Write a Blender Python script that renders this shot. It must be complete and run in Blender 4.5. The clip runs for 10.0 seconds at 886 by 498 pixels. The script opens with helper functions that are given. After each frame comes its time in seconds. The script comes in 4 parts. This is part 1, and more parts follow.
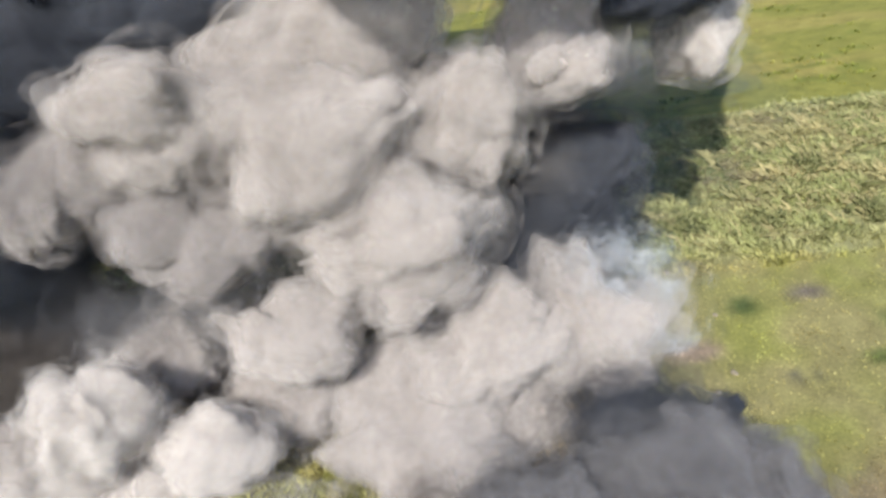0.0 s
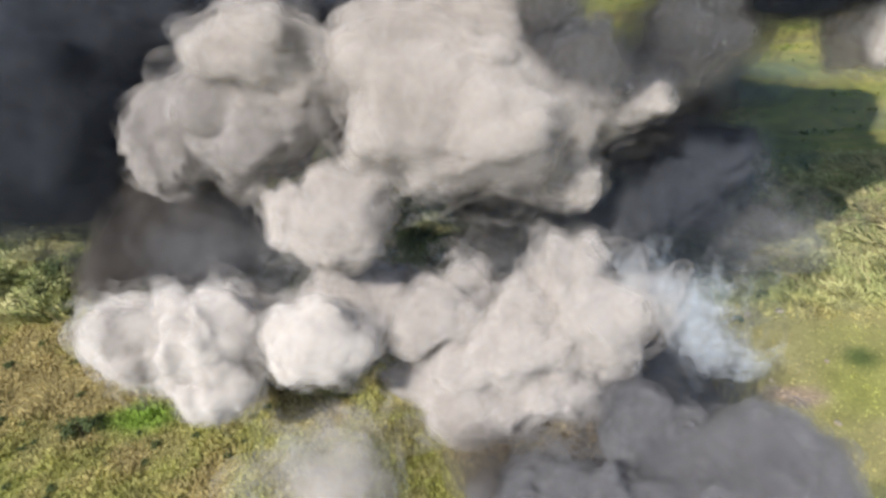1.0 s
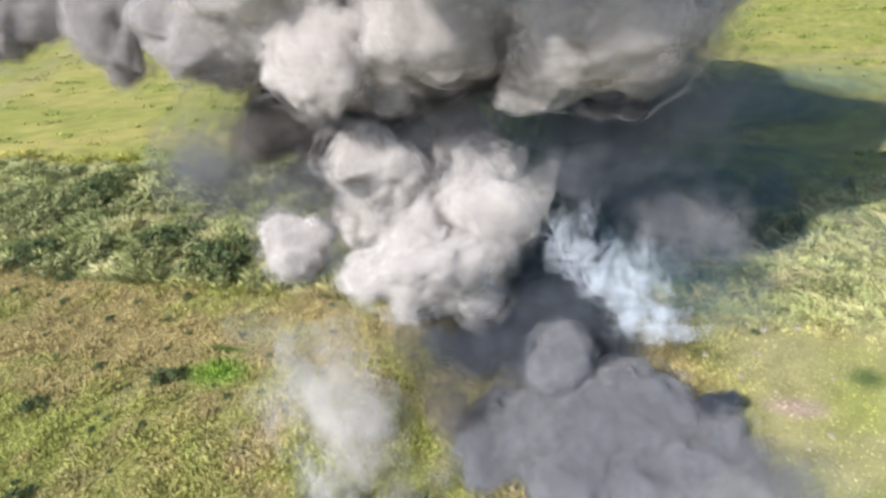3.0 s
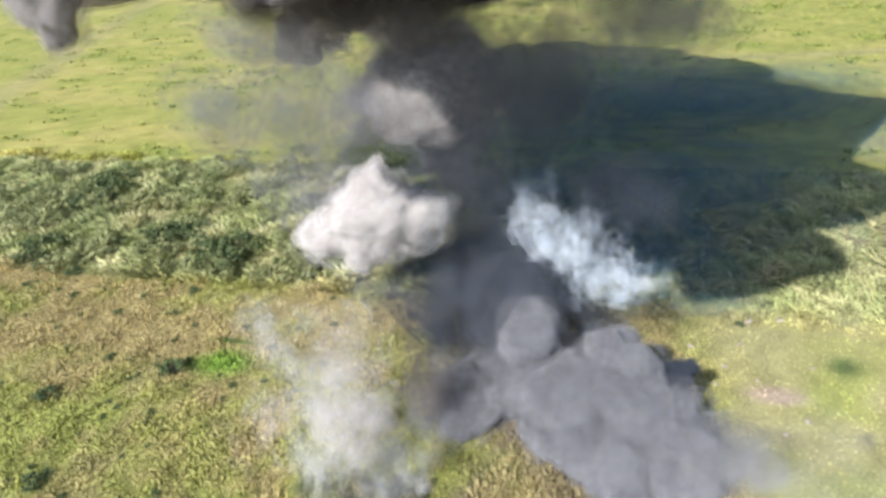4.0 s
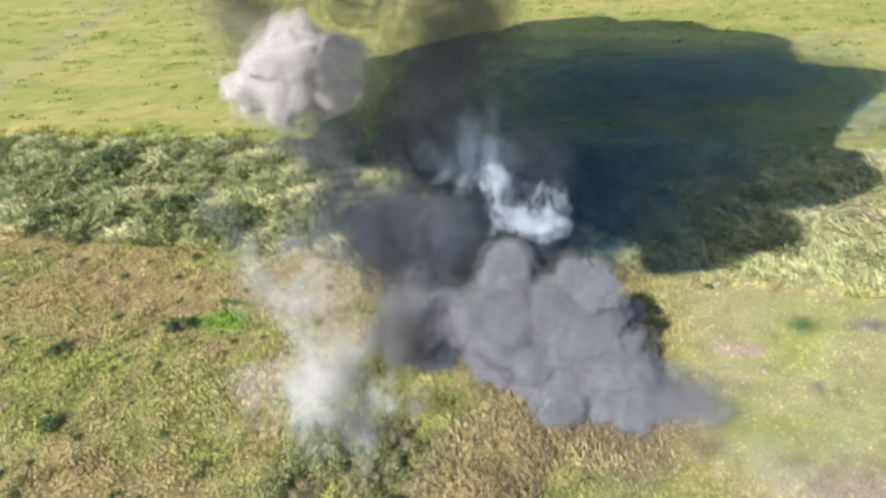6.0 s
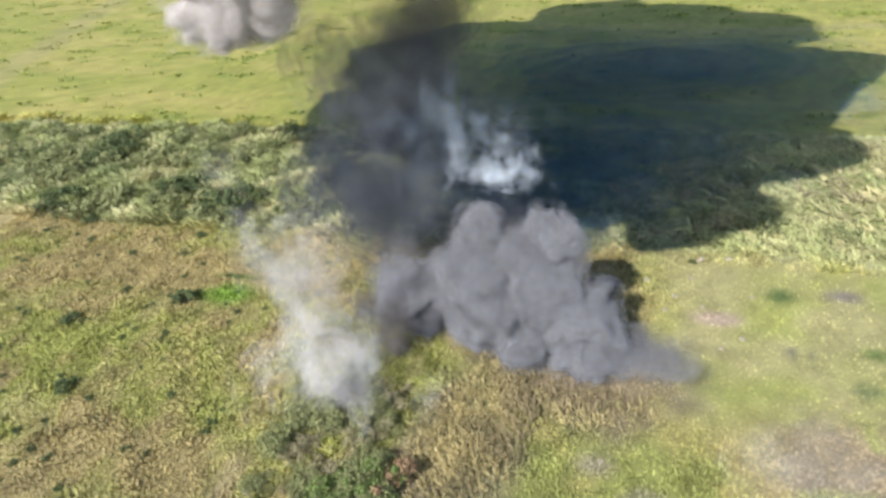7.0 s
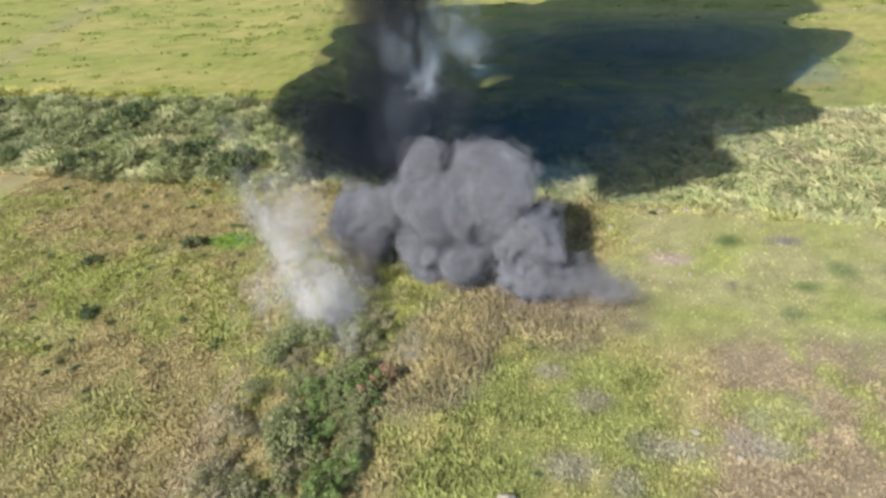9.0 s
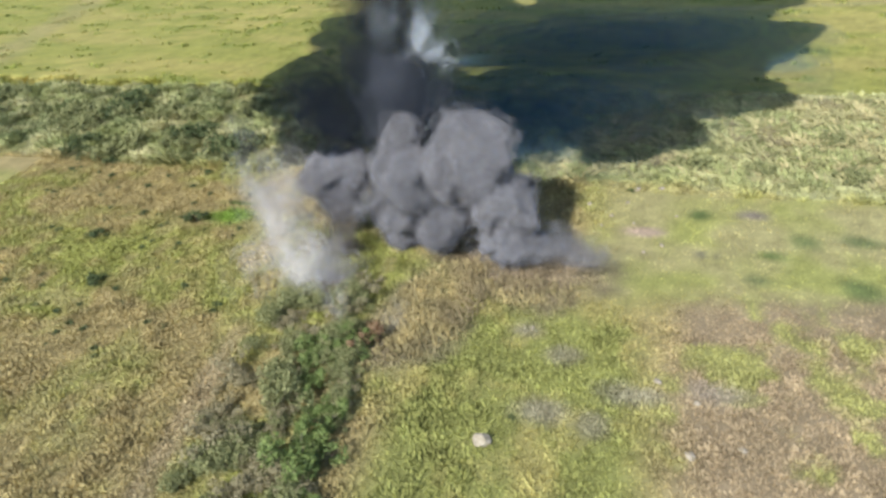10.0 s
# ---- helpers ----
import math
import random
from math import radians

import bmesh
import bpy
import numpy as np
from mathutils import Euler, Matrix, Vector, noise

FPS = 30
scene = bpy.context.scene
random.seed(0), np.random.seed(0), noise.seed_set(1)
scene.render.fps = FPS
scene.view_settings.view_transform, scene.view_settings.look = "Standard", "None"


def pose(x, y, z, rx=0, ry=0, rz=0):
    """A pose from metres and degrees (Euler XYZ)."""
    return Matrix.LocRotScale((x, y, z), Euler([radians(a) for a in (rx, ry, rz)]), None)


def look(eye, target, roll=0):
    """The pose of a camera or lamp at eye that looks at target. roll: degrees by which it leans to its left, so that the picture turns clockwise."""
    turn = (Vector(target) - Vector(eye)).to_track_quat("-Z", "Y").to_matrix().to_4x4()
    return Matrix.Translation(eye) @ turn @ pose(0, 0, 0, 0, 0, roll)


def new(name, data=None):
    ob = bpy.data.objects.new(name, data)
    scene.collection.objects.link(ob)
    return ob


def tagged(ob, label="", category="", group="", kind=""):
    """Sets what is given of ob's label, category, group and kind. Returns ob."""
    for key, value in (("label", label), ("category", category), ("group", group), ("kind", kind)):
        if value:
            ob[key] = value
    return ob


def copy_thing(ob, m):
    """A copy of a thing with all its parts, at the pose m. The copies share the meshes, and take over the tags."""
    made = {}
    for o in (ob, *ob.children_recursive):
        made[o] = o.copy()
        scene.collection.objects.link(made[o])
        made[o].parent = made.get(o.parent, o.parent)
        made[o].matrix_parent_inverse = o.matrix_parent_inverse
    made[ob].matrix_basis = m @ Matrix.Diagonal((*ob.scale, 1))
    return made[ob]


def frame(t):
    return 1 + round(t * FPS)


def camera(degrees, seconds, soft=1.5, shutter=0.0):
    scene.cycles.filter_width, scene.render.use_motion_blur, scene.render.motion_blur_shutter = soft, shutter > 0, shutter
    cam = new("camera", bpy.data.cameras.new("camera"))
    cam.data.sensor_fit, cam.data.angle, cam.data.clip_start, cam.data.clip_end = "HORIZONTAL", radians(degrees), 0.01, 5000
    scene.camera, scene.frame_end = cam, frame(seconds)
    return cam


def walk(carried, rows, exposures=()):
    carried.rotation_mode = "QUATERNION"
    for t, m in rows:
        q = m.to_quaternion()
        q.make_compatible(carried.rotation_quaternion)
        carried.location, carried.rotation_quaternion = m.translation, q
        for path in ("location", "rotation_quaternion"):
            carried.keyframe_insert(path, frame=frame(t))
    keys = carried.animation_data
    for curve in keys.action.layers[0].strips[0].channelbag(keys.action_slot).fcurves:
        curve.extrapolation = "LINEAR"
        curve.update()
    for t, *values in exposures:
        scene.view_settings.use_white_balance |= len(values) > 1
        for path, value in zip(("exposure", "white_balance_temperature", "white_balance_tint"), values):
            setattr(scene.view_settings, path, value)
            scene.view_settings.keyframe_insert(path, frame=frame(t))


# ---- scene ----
cam = camera(70.0, 10.0, soft=3.0)
PATH = [
    (0, (-2.75, 3.1, 22.49), (-2.695, 4.817, 21.458), -7.0),
    (0.5, (-2.8, 2.2, 23.02), (-2.858, 3.914, 21.991), -5.7),
    (1, (-2.45, 1.55, 23.6), (-2.748, 3.258, 22.611), -6.2),
    (1.5, (-2.107, 0.758, 24.403), (-2.559, 2.434, 23.41), -4.9),
    (2, (-1.5, 0.024, 24.981), (-1.978, 1.689, 23.98), -5.1),
    (2.5, (-0.957, -0.731, 25.597), (-1.442, 0.927, 24.589), -5.3),
    (4, (0.152, -2.716, 27.042), (-0.339, -1.072, 26.015), -5.5),
    (4.5, (0.453, -3.214, 27.068), (-0.037, -1.574, 26.033), -5.5),
    (5, (0.798, -3.829, 27.064), (0.309, -2.195, 26.02), -5.4),
    (5.5, (1.254, -4.606, 27.107), (0.765, -2.977, 26.055), -5.4),
    (7, (2.741, -7.79, 26.815), (2.249, -6.173, 25.746), -5.2),
    (7.5, (3.35, -9.037, 26.713), (2.856, -7.423, 25.64), -5.1),
    (8, (4.087, -10.386, 26.539), (3.59, -8.775, 25.463), -5.1),
    (8.5, (4.818, -11.827, 26.426), (4.321, -10.218, 25.347), -5.0),
    (9, (5.569, -13.249, 26.339), (5.072, -11.643, 25.257), -5.0),
    (9.5, (6.365, -14.746, 26.202), (5.871, -13.14, 25.117), -4.8),
    (10, (7.285, -16.291, 26.087), (6.791, -14.686, 25.001), -4.7),
]
walk(cam, [(t, look(eye, target, roll)) for t, eye, target, roll in PATH],
     exposures=((0, 0.4, 6250, 11), (1, 0.45, 6250, 11), (2.5, 0.72, 6050, 11), (4.5, 1.03, 5900, 11), (7.5, 0.82, 5920, 11), (10, 0.71, 5920, 11)))
scene.cycles.transparent_max_bounces = 220  # thin smoke has many layers

# ---- light ----
SUN_EL, SUN_TO = 42.0, (0.4, 0.917)  # elevation, and the way in which shadows fall
to = Vector((SUN_TO[0] * math.cos(radians(SUN_EL)), SUN_TO[1] * math.cos(radians(SUN_EL)), -math.sin(radians(SUN_EL))))
world = bpy.data.worlds.new("sky")
scene.world = world
world.use_nodes = True
wn = world.node_tree
sky = wn.nodes.new("ShaderNodeTexSky")
sky.sky_type, sky.sun_disc = "NISHITA", False
sky.sun_elevation = radians(SUN_EL)
sky.sun_rotation = math.atan2(-SUN_TO[0], -SUN_TO[1])
wn.links.new(sky.outputs[0], wn.nodes["Background"].inputs[0])
wn.nodes["Background"].inputs[1].default_value = 0.12
sun = new("sun", bpy.data.lights.new("sun", "SUN"))
sun.data.energy, sun.data.angle, sun.data.color = 4.0, radians(0.6), (1.0, 0.96, 0.9)
sun.matrix_world = look((0, 0, 60), Vector((0, 0, 60)) + to)


# ---- materials ----
def material(name):
    m = bpy.data.materials.new(name)
    m.use_nodes = True
    return m, m.node_tree.nodes, m.node_tree.links


def node(ns, kind, **values):
    n = ns.new("ShaderNode" + kind)
    for key, value in values.items():
        n.inputs[key.replace("_", " ")].default_value = value
    return n


def ramp(ns, *stops):
    r = ns.new("ShaderNodeValToRGB")
    while len(r.color_ramp.elements) < len(stops):
        r.color_ramp.elements.new(0.5)
    for e, (at, c) in zip(r.color_ramp.elements, stops):
        e.position, e.color = at, (*c, 1)
    return r


def smoke_material(name, low, high, solid, grain=(1.0, 1.0, 1.0), swirl=0.6):
    """Lit particles: part scatters back, part lets light through; solid is how much it covers, from its thin to its dense places."""
    m, ns, ln = material(name)
    ns.remove(ns["Principled BSDF"])
    co = ns.new("ShaderNodeTexCoord")
    n1 = node(ns, "TexNoise", Scale=0.35, Detail=5.0, Roughness=0.6)
    ln.new(co.outputs["Object"], n1.inputs["Vector"])
    tone = ramp(ns, (0.3, low), (0.68, high))
    ln.new(n1.outputs[0], tone.inputs[0])
    # light that scatters on inside the cloud rounds off the small relief
    out_way = ns.new("ShaderNodeVectorTransform")
    out_way.vector_type, out_way.convert_from, out_way.convert_to = "NORMAL", "OBJECT", "WORLD"
    ln.new(co.outputs["Object"], out_way.inputs[0])
    face = ns.new("ShaderNodeNewGeometry")
    part_of, soft, both = ns.new("ShaderNodeVectorMath"), ns.new("ShaderNodeVectorMath"), ns.new("ShaderNodeVectorMath")
    part_of.operation, soft.operation, both.operation = "SCALE", "NORMALIZE", "ADD"
    ln.new(out_way.outputs[0], soft.inputs[0])
    ln.new(soft.outputs[0], part_of.inputs[0])
    part_of.inputs["Scale"].default_value = 0.42
    ln.new(face.outputs["Normal"], both.inputs[0])
    ln.new(part_of.outputs[0], both.inputs[1])
    d = node(ns, "BsdfDiffuse", Roughness=1.0)
    tl = ns.new("ShaderNodeBsdfTranslucent")
    for lobe in (d, tl):
        ln.new(tone.outputs[0], lobe.inputs["Color"])
        ln.new(both.outputs[0], lobe.inputs["Normal"])
    lit = node(ns, "MixShader", Fac=0.34)
    ln.new(d.outputs[0], lit.inputs[1])
    ln.new(tl.outputs[0], lit.inputs[2])
    out = ns["Material Output"]
    if solid is None:
        ln.new(lit.outputs[0], out.inputs[0])
        return m
    n2 = node(ns, "TexNoise", Scale=0.62, Detail=5.0, Roughness=0.58, Distortion=swirl)
    stretch = ns.new("ShaderNodeMapping")
    stretch.inputs["Scale"].default_value = grain
    ln.new(co.outputs["Object"], stretch.inputs["Vector"])
    ln.new(stretch.outputs[0], n2.inputs["Vector"])
    cover = ns.new("ShaderNodeMapRange")
    cover.inputs["From Min"].default_value, cover.inputs["From Max"].default_value = 0.33, 0.66
    cover.inputs["To Min"].default_value, cover.inputs["To Max"].default_value = solid
    ln.new(n2.outputs[0], cover.inputs["Value"])
    clear, mix = ns.new("ShaderNodeBsdfTransparent"), ns.new("ShaderNodeMixShader")
    ln.new(cover.outputs[0], mix.inputs[0])
    ln.new(clear.outputs[0], mix.inputs[1])
    ln.new(lit.outputs[0], mix.inputs[2])
    ln.new(mix.outputs[0], out.inputs[0])
    return m


RIM_COVER = ((0.3, 0.55), (0.2, 0.46), (0.1, 0.36), (0.0, 0.24), (-0.06, 0.17), (-0.1, 0.12))
VEIL_SIZES = (0.24, 0.38, 0.5, 0.62, 0.73, 0.84, 0.95, 1.06)
VEIL_COVER = (1.0, 1.0, 0.95, 0.85, 0.7, 0.52, 0.34, 0.18)


def smoke_set(name, low, high, thin, grain=(1.0, 1.0, 1.0), swirl=0.6):
    """The core, the soft rim of a dense billow, and the layers of a thin one."""
    return (smoke_material(name, low, high, None), [smoke_material(name + " rim", low, high, solid) for solid in RIM_COVER],
            [smoke_material(name + " thin", low, high, (thin[0] - 0.08 * (1 - f), 0.8 * thin[1] * f), grain, swirl) for f in VEIL_COVER])


SMOKE_PALE = smoke_set("pale smoke", (0.56, 0.515, 0.475), (0.74, 0.695, 0.655), (0.0, 0.13))
SMOKE_BRIGHT = smoke_set("bright smoke", (0.71, 0.665, 0.62), (0.86, 0.82, 0.775), (0.0, 0.17), (1.0, 1.0, 0.45), 0.8)
# pale smoke toned down: shade on the high billows put into the colour
SMOKE_SHADED = smoke_set("shaded pale smoke", (0.42, 0.385, 0.36), (0.6, 0.56, 0.53), (0.05, 0.24))
SMOKE_GREY = smoke_set("grey smoke", (0.2, 0.195, 0.2), (0.34, 0.335, 0.34), (0.03, 0.2))
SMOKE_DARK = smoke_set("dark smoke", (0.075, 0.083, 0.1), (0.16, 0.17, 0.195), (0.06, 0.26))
SMOKE_WHITE = smoke_set("white smoke", (0.62, 0.66, 0.7), (0.8, 0.83, 0.86), (-0.08, 0.2), (0.8, 0.8, 0.4), 1.0)
SMOKE_HAZE = smoke_set("dust", (0.55, 0.54, 0.5), (0.72, 0.7, 0.65), (-0.035, 0.13), (1.0, 1.0, 0.4), 1.0)
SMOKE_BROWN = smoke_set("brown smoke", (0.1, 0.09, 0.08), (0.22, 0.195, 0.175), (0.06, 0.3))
# dark smoke whose near-black colour also stands for shadow at the base
SMOKE_SHADOW = smoke_set("shadow smoke", (0.045, 0.053, 0.07), (0.09, 0.1, 0.12), (0.05, 0.25))
# the blue of the plume's shadow, put into the colour of haze
SHADOW_TINT = smoke_set("blue shadow tint", (0.08, 0.15, 0.2), (0.12, 0.21, 0.28), (0.07, 0.13))
SMOKE_MIST = smoke_set("faint dust", (0.45, 0.43, 0.38), (0.55, 0.53, 0.48), (0.0, 0.06))


# ---- smoke ----
def sphere(level):
    bm = bmesh.new()
    bmesh.ops.create_icosphere(bm, subdivisions=level, radius=1)
    at = np.array([v.co for v in bm.verts])
    faces = [[v.index for v in f.verts] for f in bm.faces]
    bm.free()
    return at, faces


BALLS = {level: sphere(level) for level in (2, 4, 5, 6)}


def reach(ways, centres, radii):
    """How far out along each way the union of the balls goes."""
    b = ways @ centres.T
    room = b * b - (centres ** 2).sum(1) + radii ** 2
    return np.where(room > 0, b + np.sqrt(np.maximum(room, 0)), 0)


def soft_max(a, k):
    top = a.max(1, keepdims=True)
    return (top + np.log(np.exp((a - top) * k).sum(1, keepdims=True)) / k)[:, 0]


def heart_lobes(rng):
    """The few great balls of a billow."""
    c = rng.normal(size=(9, 3)) * 0.31
    r = rng.uniform(0.4, 0.64, 9)
    r[0], c[0] = 0.62, 0
    return c, r


def lobes(heart, rng, fine=True):
    """A cauliflower of balls on balls, about 1 in radius."""
    sets = [heart]
    for count, size in ((34, (0.2, 0.36)), (120, (0.1, 0.18)), (330, (0.05, 0.095)))[:3 if fine else 2]:
        way = rng.normal(size=(count, 3))
        way /= np.linalg.norm(way, axis=1, keepdims=True)
        allc, allr = np.concatenate([s[0] for s in sets]), np.concatenate([s[1] for s in sets])
        out = reach(way, allc, allr).max(1)
        sets.append((way * (out * rng.uniform(0.8, 0.97, count))[:, None], rng.uniform(*size, count)))
    return np.concatenate([s[0] for s in sets]), np.concatenate([s[1] for s in sets])


def bends(rng):
    """Waves that pull a billow out of round: directions, phases and pulls."""
    k = np.concatenate([rng.normal(size=(7, 3)) * 1.5, rng.normal(size=(9, 3)) * 4.2])
    return k, rng.uniform(0, 6.28, 16), np.concatenate([rng.normal(size=(7, 3)) * 0.06, rng.normal(size=(9, 3)) * 0.016])


def shell(name, level, shape, grow, size, mat, k, bend):
    ways, faces = BALLS[level]
    dist = soft_max(reach(ways, *shape), k) * grow * (1 - 1.6 / k)
    me = bpy.data.meshes.new(name)
    at = ways * dist[:, None]
    at = at + np.sin(at @ bend[0].T + bend[1]) @ bend[2]
    me.from_pydata(at * np.array(size), [], faces)
    me.shade_smooth()
    me.materials.append(mat)
    return me


def puff(name, label, a, b, c, seed, style, mats):
    """One rigid piece of smoke, with half axes a, b, c: a dense billow with a soft rim, a solid one, or layers of thin veil."""
    rng = np.random.default_rng(seed)
    core, rim, thin = mats
    heart, size = heart_lobes(rng), (a, b, c)
    shape, bend = lobes(heart, rng), bends(rng)
    if style == "thick":
        ob = new(name, shell("core", 6 if a > 6 else 5, shape, 0.82, size, core, 24.0, bend))
        grows = (0.85, 0.9, 0.96, 1.04, 1.13, 1.23)
        for n, (grow, k, mat) in enumerate(zip(grows, (22.0, 20.0, 17.0, 13.0, 11.0, 10.0), rim)):
            if n > 2:
                shape = lobes(heart, rng, False)
            new("rim", shell("rim", 5 if a > 2.5 else 4, shape, grow, size, mat, k, bend)).parent = ob
    elif style == "solid":
        ob = new(name, shell("core", 6, shape, 0.98, size, core, 24.0, bend))
        new("rim", shell("rim", 5, shape, 1.02, size, rim[2], 20.0, bend)).parent = ob
    else:
        ob = None
        for n, (grow, mat) in enumerate(zip(VEIL_SIZES, thin)):
            shape = lobes((heart[0] + rng.normal(size=heart[0].shape) * 0.1, heart[1] * rng.uniform(0.85, 1.15, 9)), rng, False)
            piece = new("veil" if ob else name, shell("veil", 4 if grow < 0.8 else 5, shape, grow, size, mat, 8.0 + 6 * grow, bend))
            if ob:
                piece.parent = ob
            else:
                ob = piece
    return tagged(ob, label, "smoke", "smoke of the blast")


def drift(turn, *rows):
    """Rows for walk(): time and place; the piece rolls by turn degrees a second."""
    return [(t, pose(x, y, z, turn * t, 0.5 * turn * t, turn * t)) for t, x, y, z in rows]


b1 = puff("smoke_billow", "dense pale beige smoke billow rolling upward in sunlight", 3.62, 2.83, 2.67, 3, "thick", SMOKE_PALE)
b2 = puff("smoke_billow", "dense pale beige smoke billow rolling upward in sunlight", 3.39, 2.99, 3.26, 4, "thick", SMOKE_PALE)
b3 = puff("smoke_billow", "dense pale beige smoke billow rolling upward in sunlight", 3.35, 2.84, 2.97, 5, "thick", SMOKE_PALE)
b4 = puff("smoke_billow", "dense pale beige smoke billow rolling upward in sunlight", 3.02, 2.77, 3.15, 6, "thick", SMOKE_PALE)
b5 = puff("smoke_billow", "dense pale beige smoke billow rolling upward in sunlight", 1.84, 1.82, 2.21, 7, "thick", SMOKE_PALE)
b6 = puff("smoke_billow", "dense pale beige smoke billow rolling upward in sunlight", 4.84, 4.13, 4.33, 8, "thick", SMOKE_PALE)
a1 = puff("smoke_billow", "dense pale beige smoke billow rolling upward in sunlight", 3.25, 2.79, 2.95, 9, "thick", SMOKE_PALE)
a2 = puff("smoke_billow", "dense pale beige smoke billow rolling upward in sunlight", 4.21, 3.51, 3.58, 10, "thick", SMOKE_PALE)
a3 = puff("smoke_billow", "dense pale beige smoke billow rolling upward in sunlight", 3.53, 3.08, 3.31, 11, "thick", SMOKE_PALE)
a4 = puff("smoke_billow", "dense pale beige smoke billow rolling upward in sunlight", 4.87, 3.72, 3.39, 12, "thick", SMOKE_PALE)
a5 = puff("smoke_billow", "dense pale beige smoke billow rolling upward in sunlight", 2.40, 2.16, 2.40, 13, "thick", SMOKE_PALE)
a6 = puff("smoke_billow", "dense smoke billow high in the plume, coloured as shaded", 3.05, 2.65, 2.84, 14, "thick", SMOKE_SHADED)
a7 = puff("smoke_billow", "dense pale beige smoke billow rolling upward in sunlight", 3.15, 2.47, 2.33, 15, "thick", SMOKE_PALE)
a8 = puff("smoke_billow", "dense pale beige smoke billow rolling upward in sunlight", 1.63, 1.31, 1.28, 16, "thick", SMOKE_PALE)
a9 = puff("smoke_billow", "dense smoke billow high in the plume, coloured as shaded", 2.30, 2.17, 2.51, 17, "thick", SMOKE_SHADED)
a10 = puff("smoke_billow", "dense smoke billow high in the plume, coloured as shaded", 2.70, 2.43, 2.70, 18, "thick", SMOKE_SHADED)
a11 = puff("smoke_billow", "dense pale beige smoke billow rolling upward in sunlight", 4.40, 3.54, 3.47, 19, "thick", SMOKE_PALE)
a12 = puff("smoke_billow", "dense smoke billow high in the plume, coloured as shaded", 2.08, 1.64, 1.56, 20, "thick", SMOKE_SHADED)
a13 = puff("smoke_billow", "dense pale beige smoke billow rolling upward in sunlight", 2.41, 1.74, 1.45, 21, "thick", SMOKE_PALE)
c1 = puff("smoke_billow", "dense pale beige smoke billow rolling upward in sunlight", 1.83, 1.62, 1.78, 22, "thick", SMOKE_PALE)
c2 = puff("smoke_billow", "dense bright white smoke billow rolling upward in sunlight", 2.73, 2.57, 2.98, 23, "thick", SMOKE_BRIGHT)
c3 = puff("smoke_billow", "dense bright white smoke billow rolling upward in sunlight", 2.83, 2.44, 2.58, 24, "thick", SMOKE_BRIGHT)
c4 = puff("smoke_billow", "dense bright white smoke billow rolling upward in sunlight", 2.16, 1.83, 1.91, 25, "thick", SMOKE_BRIGHT)
c6 = puff("smoke_billow", "dense pale beige smoke billow rolling upward in sunlight", 3.29, 2.78, 2.88, 26, "thick", SMOKE_PALE)
c7 = puff("smoke_billow", "dense pale beige smoke billow rolling upward in sunlight", 3.00, 2.52, 2.59, 27, "thick", SMOKE_PALE)
c5 = puff("smoke_billow", "dense bright white smoke billow rolling upward in sunlight", 3.68, 2.98, 2.94, 28, "thick", SMOKE_BRIGHT)
# k1 to k6: shade under the plume is put into their dark colours
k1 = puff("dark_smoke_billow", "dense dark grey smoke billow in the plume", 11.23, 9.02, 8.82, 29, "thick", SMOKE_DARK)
k2 = puff("brown_smoke_billow", "dense smoke billow coloured brown as the shaded part of the plume", 5.41, 4.99, 5.69, 30, "thick", SMOKE_BROWN)
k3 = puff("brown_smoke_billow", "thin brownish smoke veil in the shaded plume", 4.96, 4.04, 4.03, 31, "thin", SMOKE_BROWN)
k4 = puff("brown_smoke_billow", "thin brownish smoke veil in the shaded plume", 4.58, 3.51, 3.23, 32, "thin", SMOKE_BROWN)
k5 = puff("brown_smoke_billow", "dense smoke billow coloured brown as the shaded part of the plume", 10.44, 5.98, 2.85, 33, "thick", SMOKE_BROWN)
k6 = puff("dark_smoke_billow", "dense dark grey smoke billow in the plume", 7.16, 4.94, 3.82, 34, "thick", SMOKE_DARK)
e1 = puff("dust_veil", "thin pale dust veil hanging above the grass", 3.54, 3.00, 4.14, 35, "thin", SMOKE_HAZE)
e2 = puff("dust_veil", "thin pale dust veil hanging above the grass", 2.93, 2.76, 4.60, 36, "thin", SMOKE_HAZE)
e3 = puff("dust_veil", "thin pale dust veil hanging above the grass", 2.81, 2.52, 4.14, 37, "thin", SMOKE_HAZE)
e4 = puff("dust_veil", "thin pale dust veil hanging above the grass", 2.81, 2.40, 3.22, 38, "thin", SMOKE_HAZE)
e5 = puff("dust_veil", "faint pale dust lingering over the dry weeds", 2.30, 2.30, 2.60, 39, "thin", SMOKE_MIST)
e6 = puff("smoke_billow", "thin pale smoke curtain hanging before the plume", 2.80, 2.40, 3.60, 40, "thin", SMOKE_PALE)
d1 = puff("white_smoke_wisp", "thin bluish white smoke wisp drifting over the shadow", 2.90, 2.31, 2.24, 41, "thin", SMOKE_WHITE)
d2 = puff("white_smoke_wisp", "thin bluish white smoke wisp drifting over the shadow", 2.29, 1.94, 2.01, 42, "thin", SMOKE_WHITE)
d3 = puff("white_smoke_wisp", "thin bluish white smoke wisp drifting over the shadow", 1.94, 2.12, 2.76, 43, "thin", SMOKE_WHITE)
d4 = puff("white_smoke_wisp", "thin bluish white smoke wisp drifting over the shadow", 3.49, 2.17, 1.34, 44, "thin", SMOKE_WHITE)
d5 = puff("smoke_billow", "thin grey smoke veil over the burnt ground", 4.67, 3.79, 3.74, 45, "thin", SMOKE_GREY)
f1 = puff("smoke_billow", "dense grey smoke billow rising from the blast site", 2.96, 2.66, 2.81, 46, "thick", SMOKE_GREY)
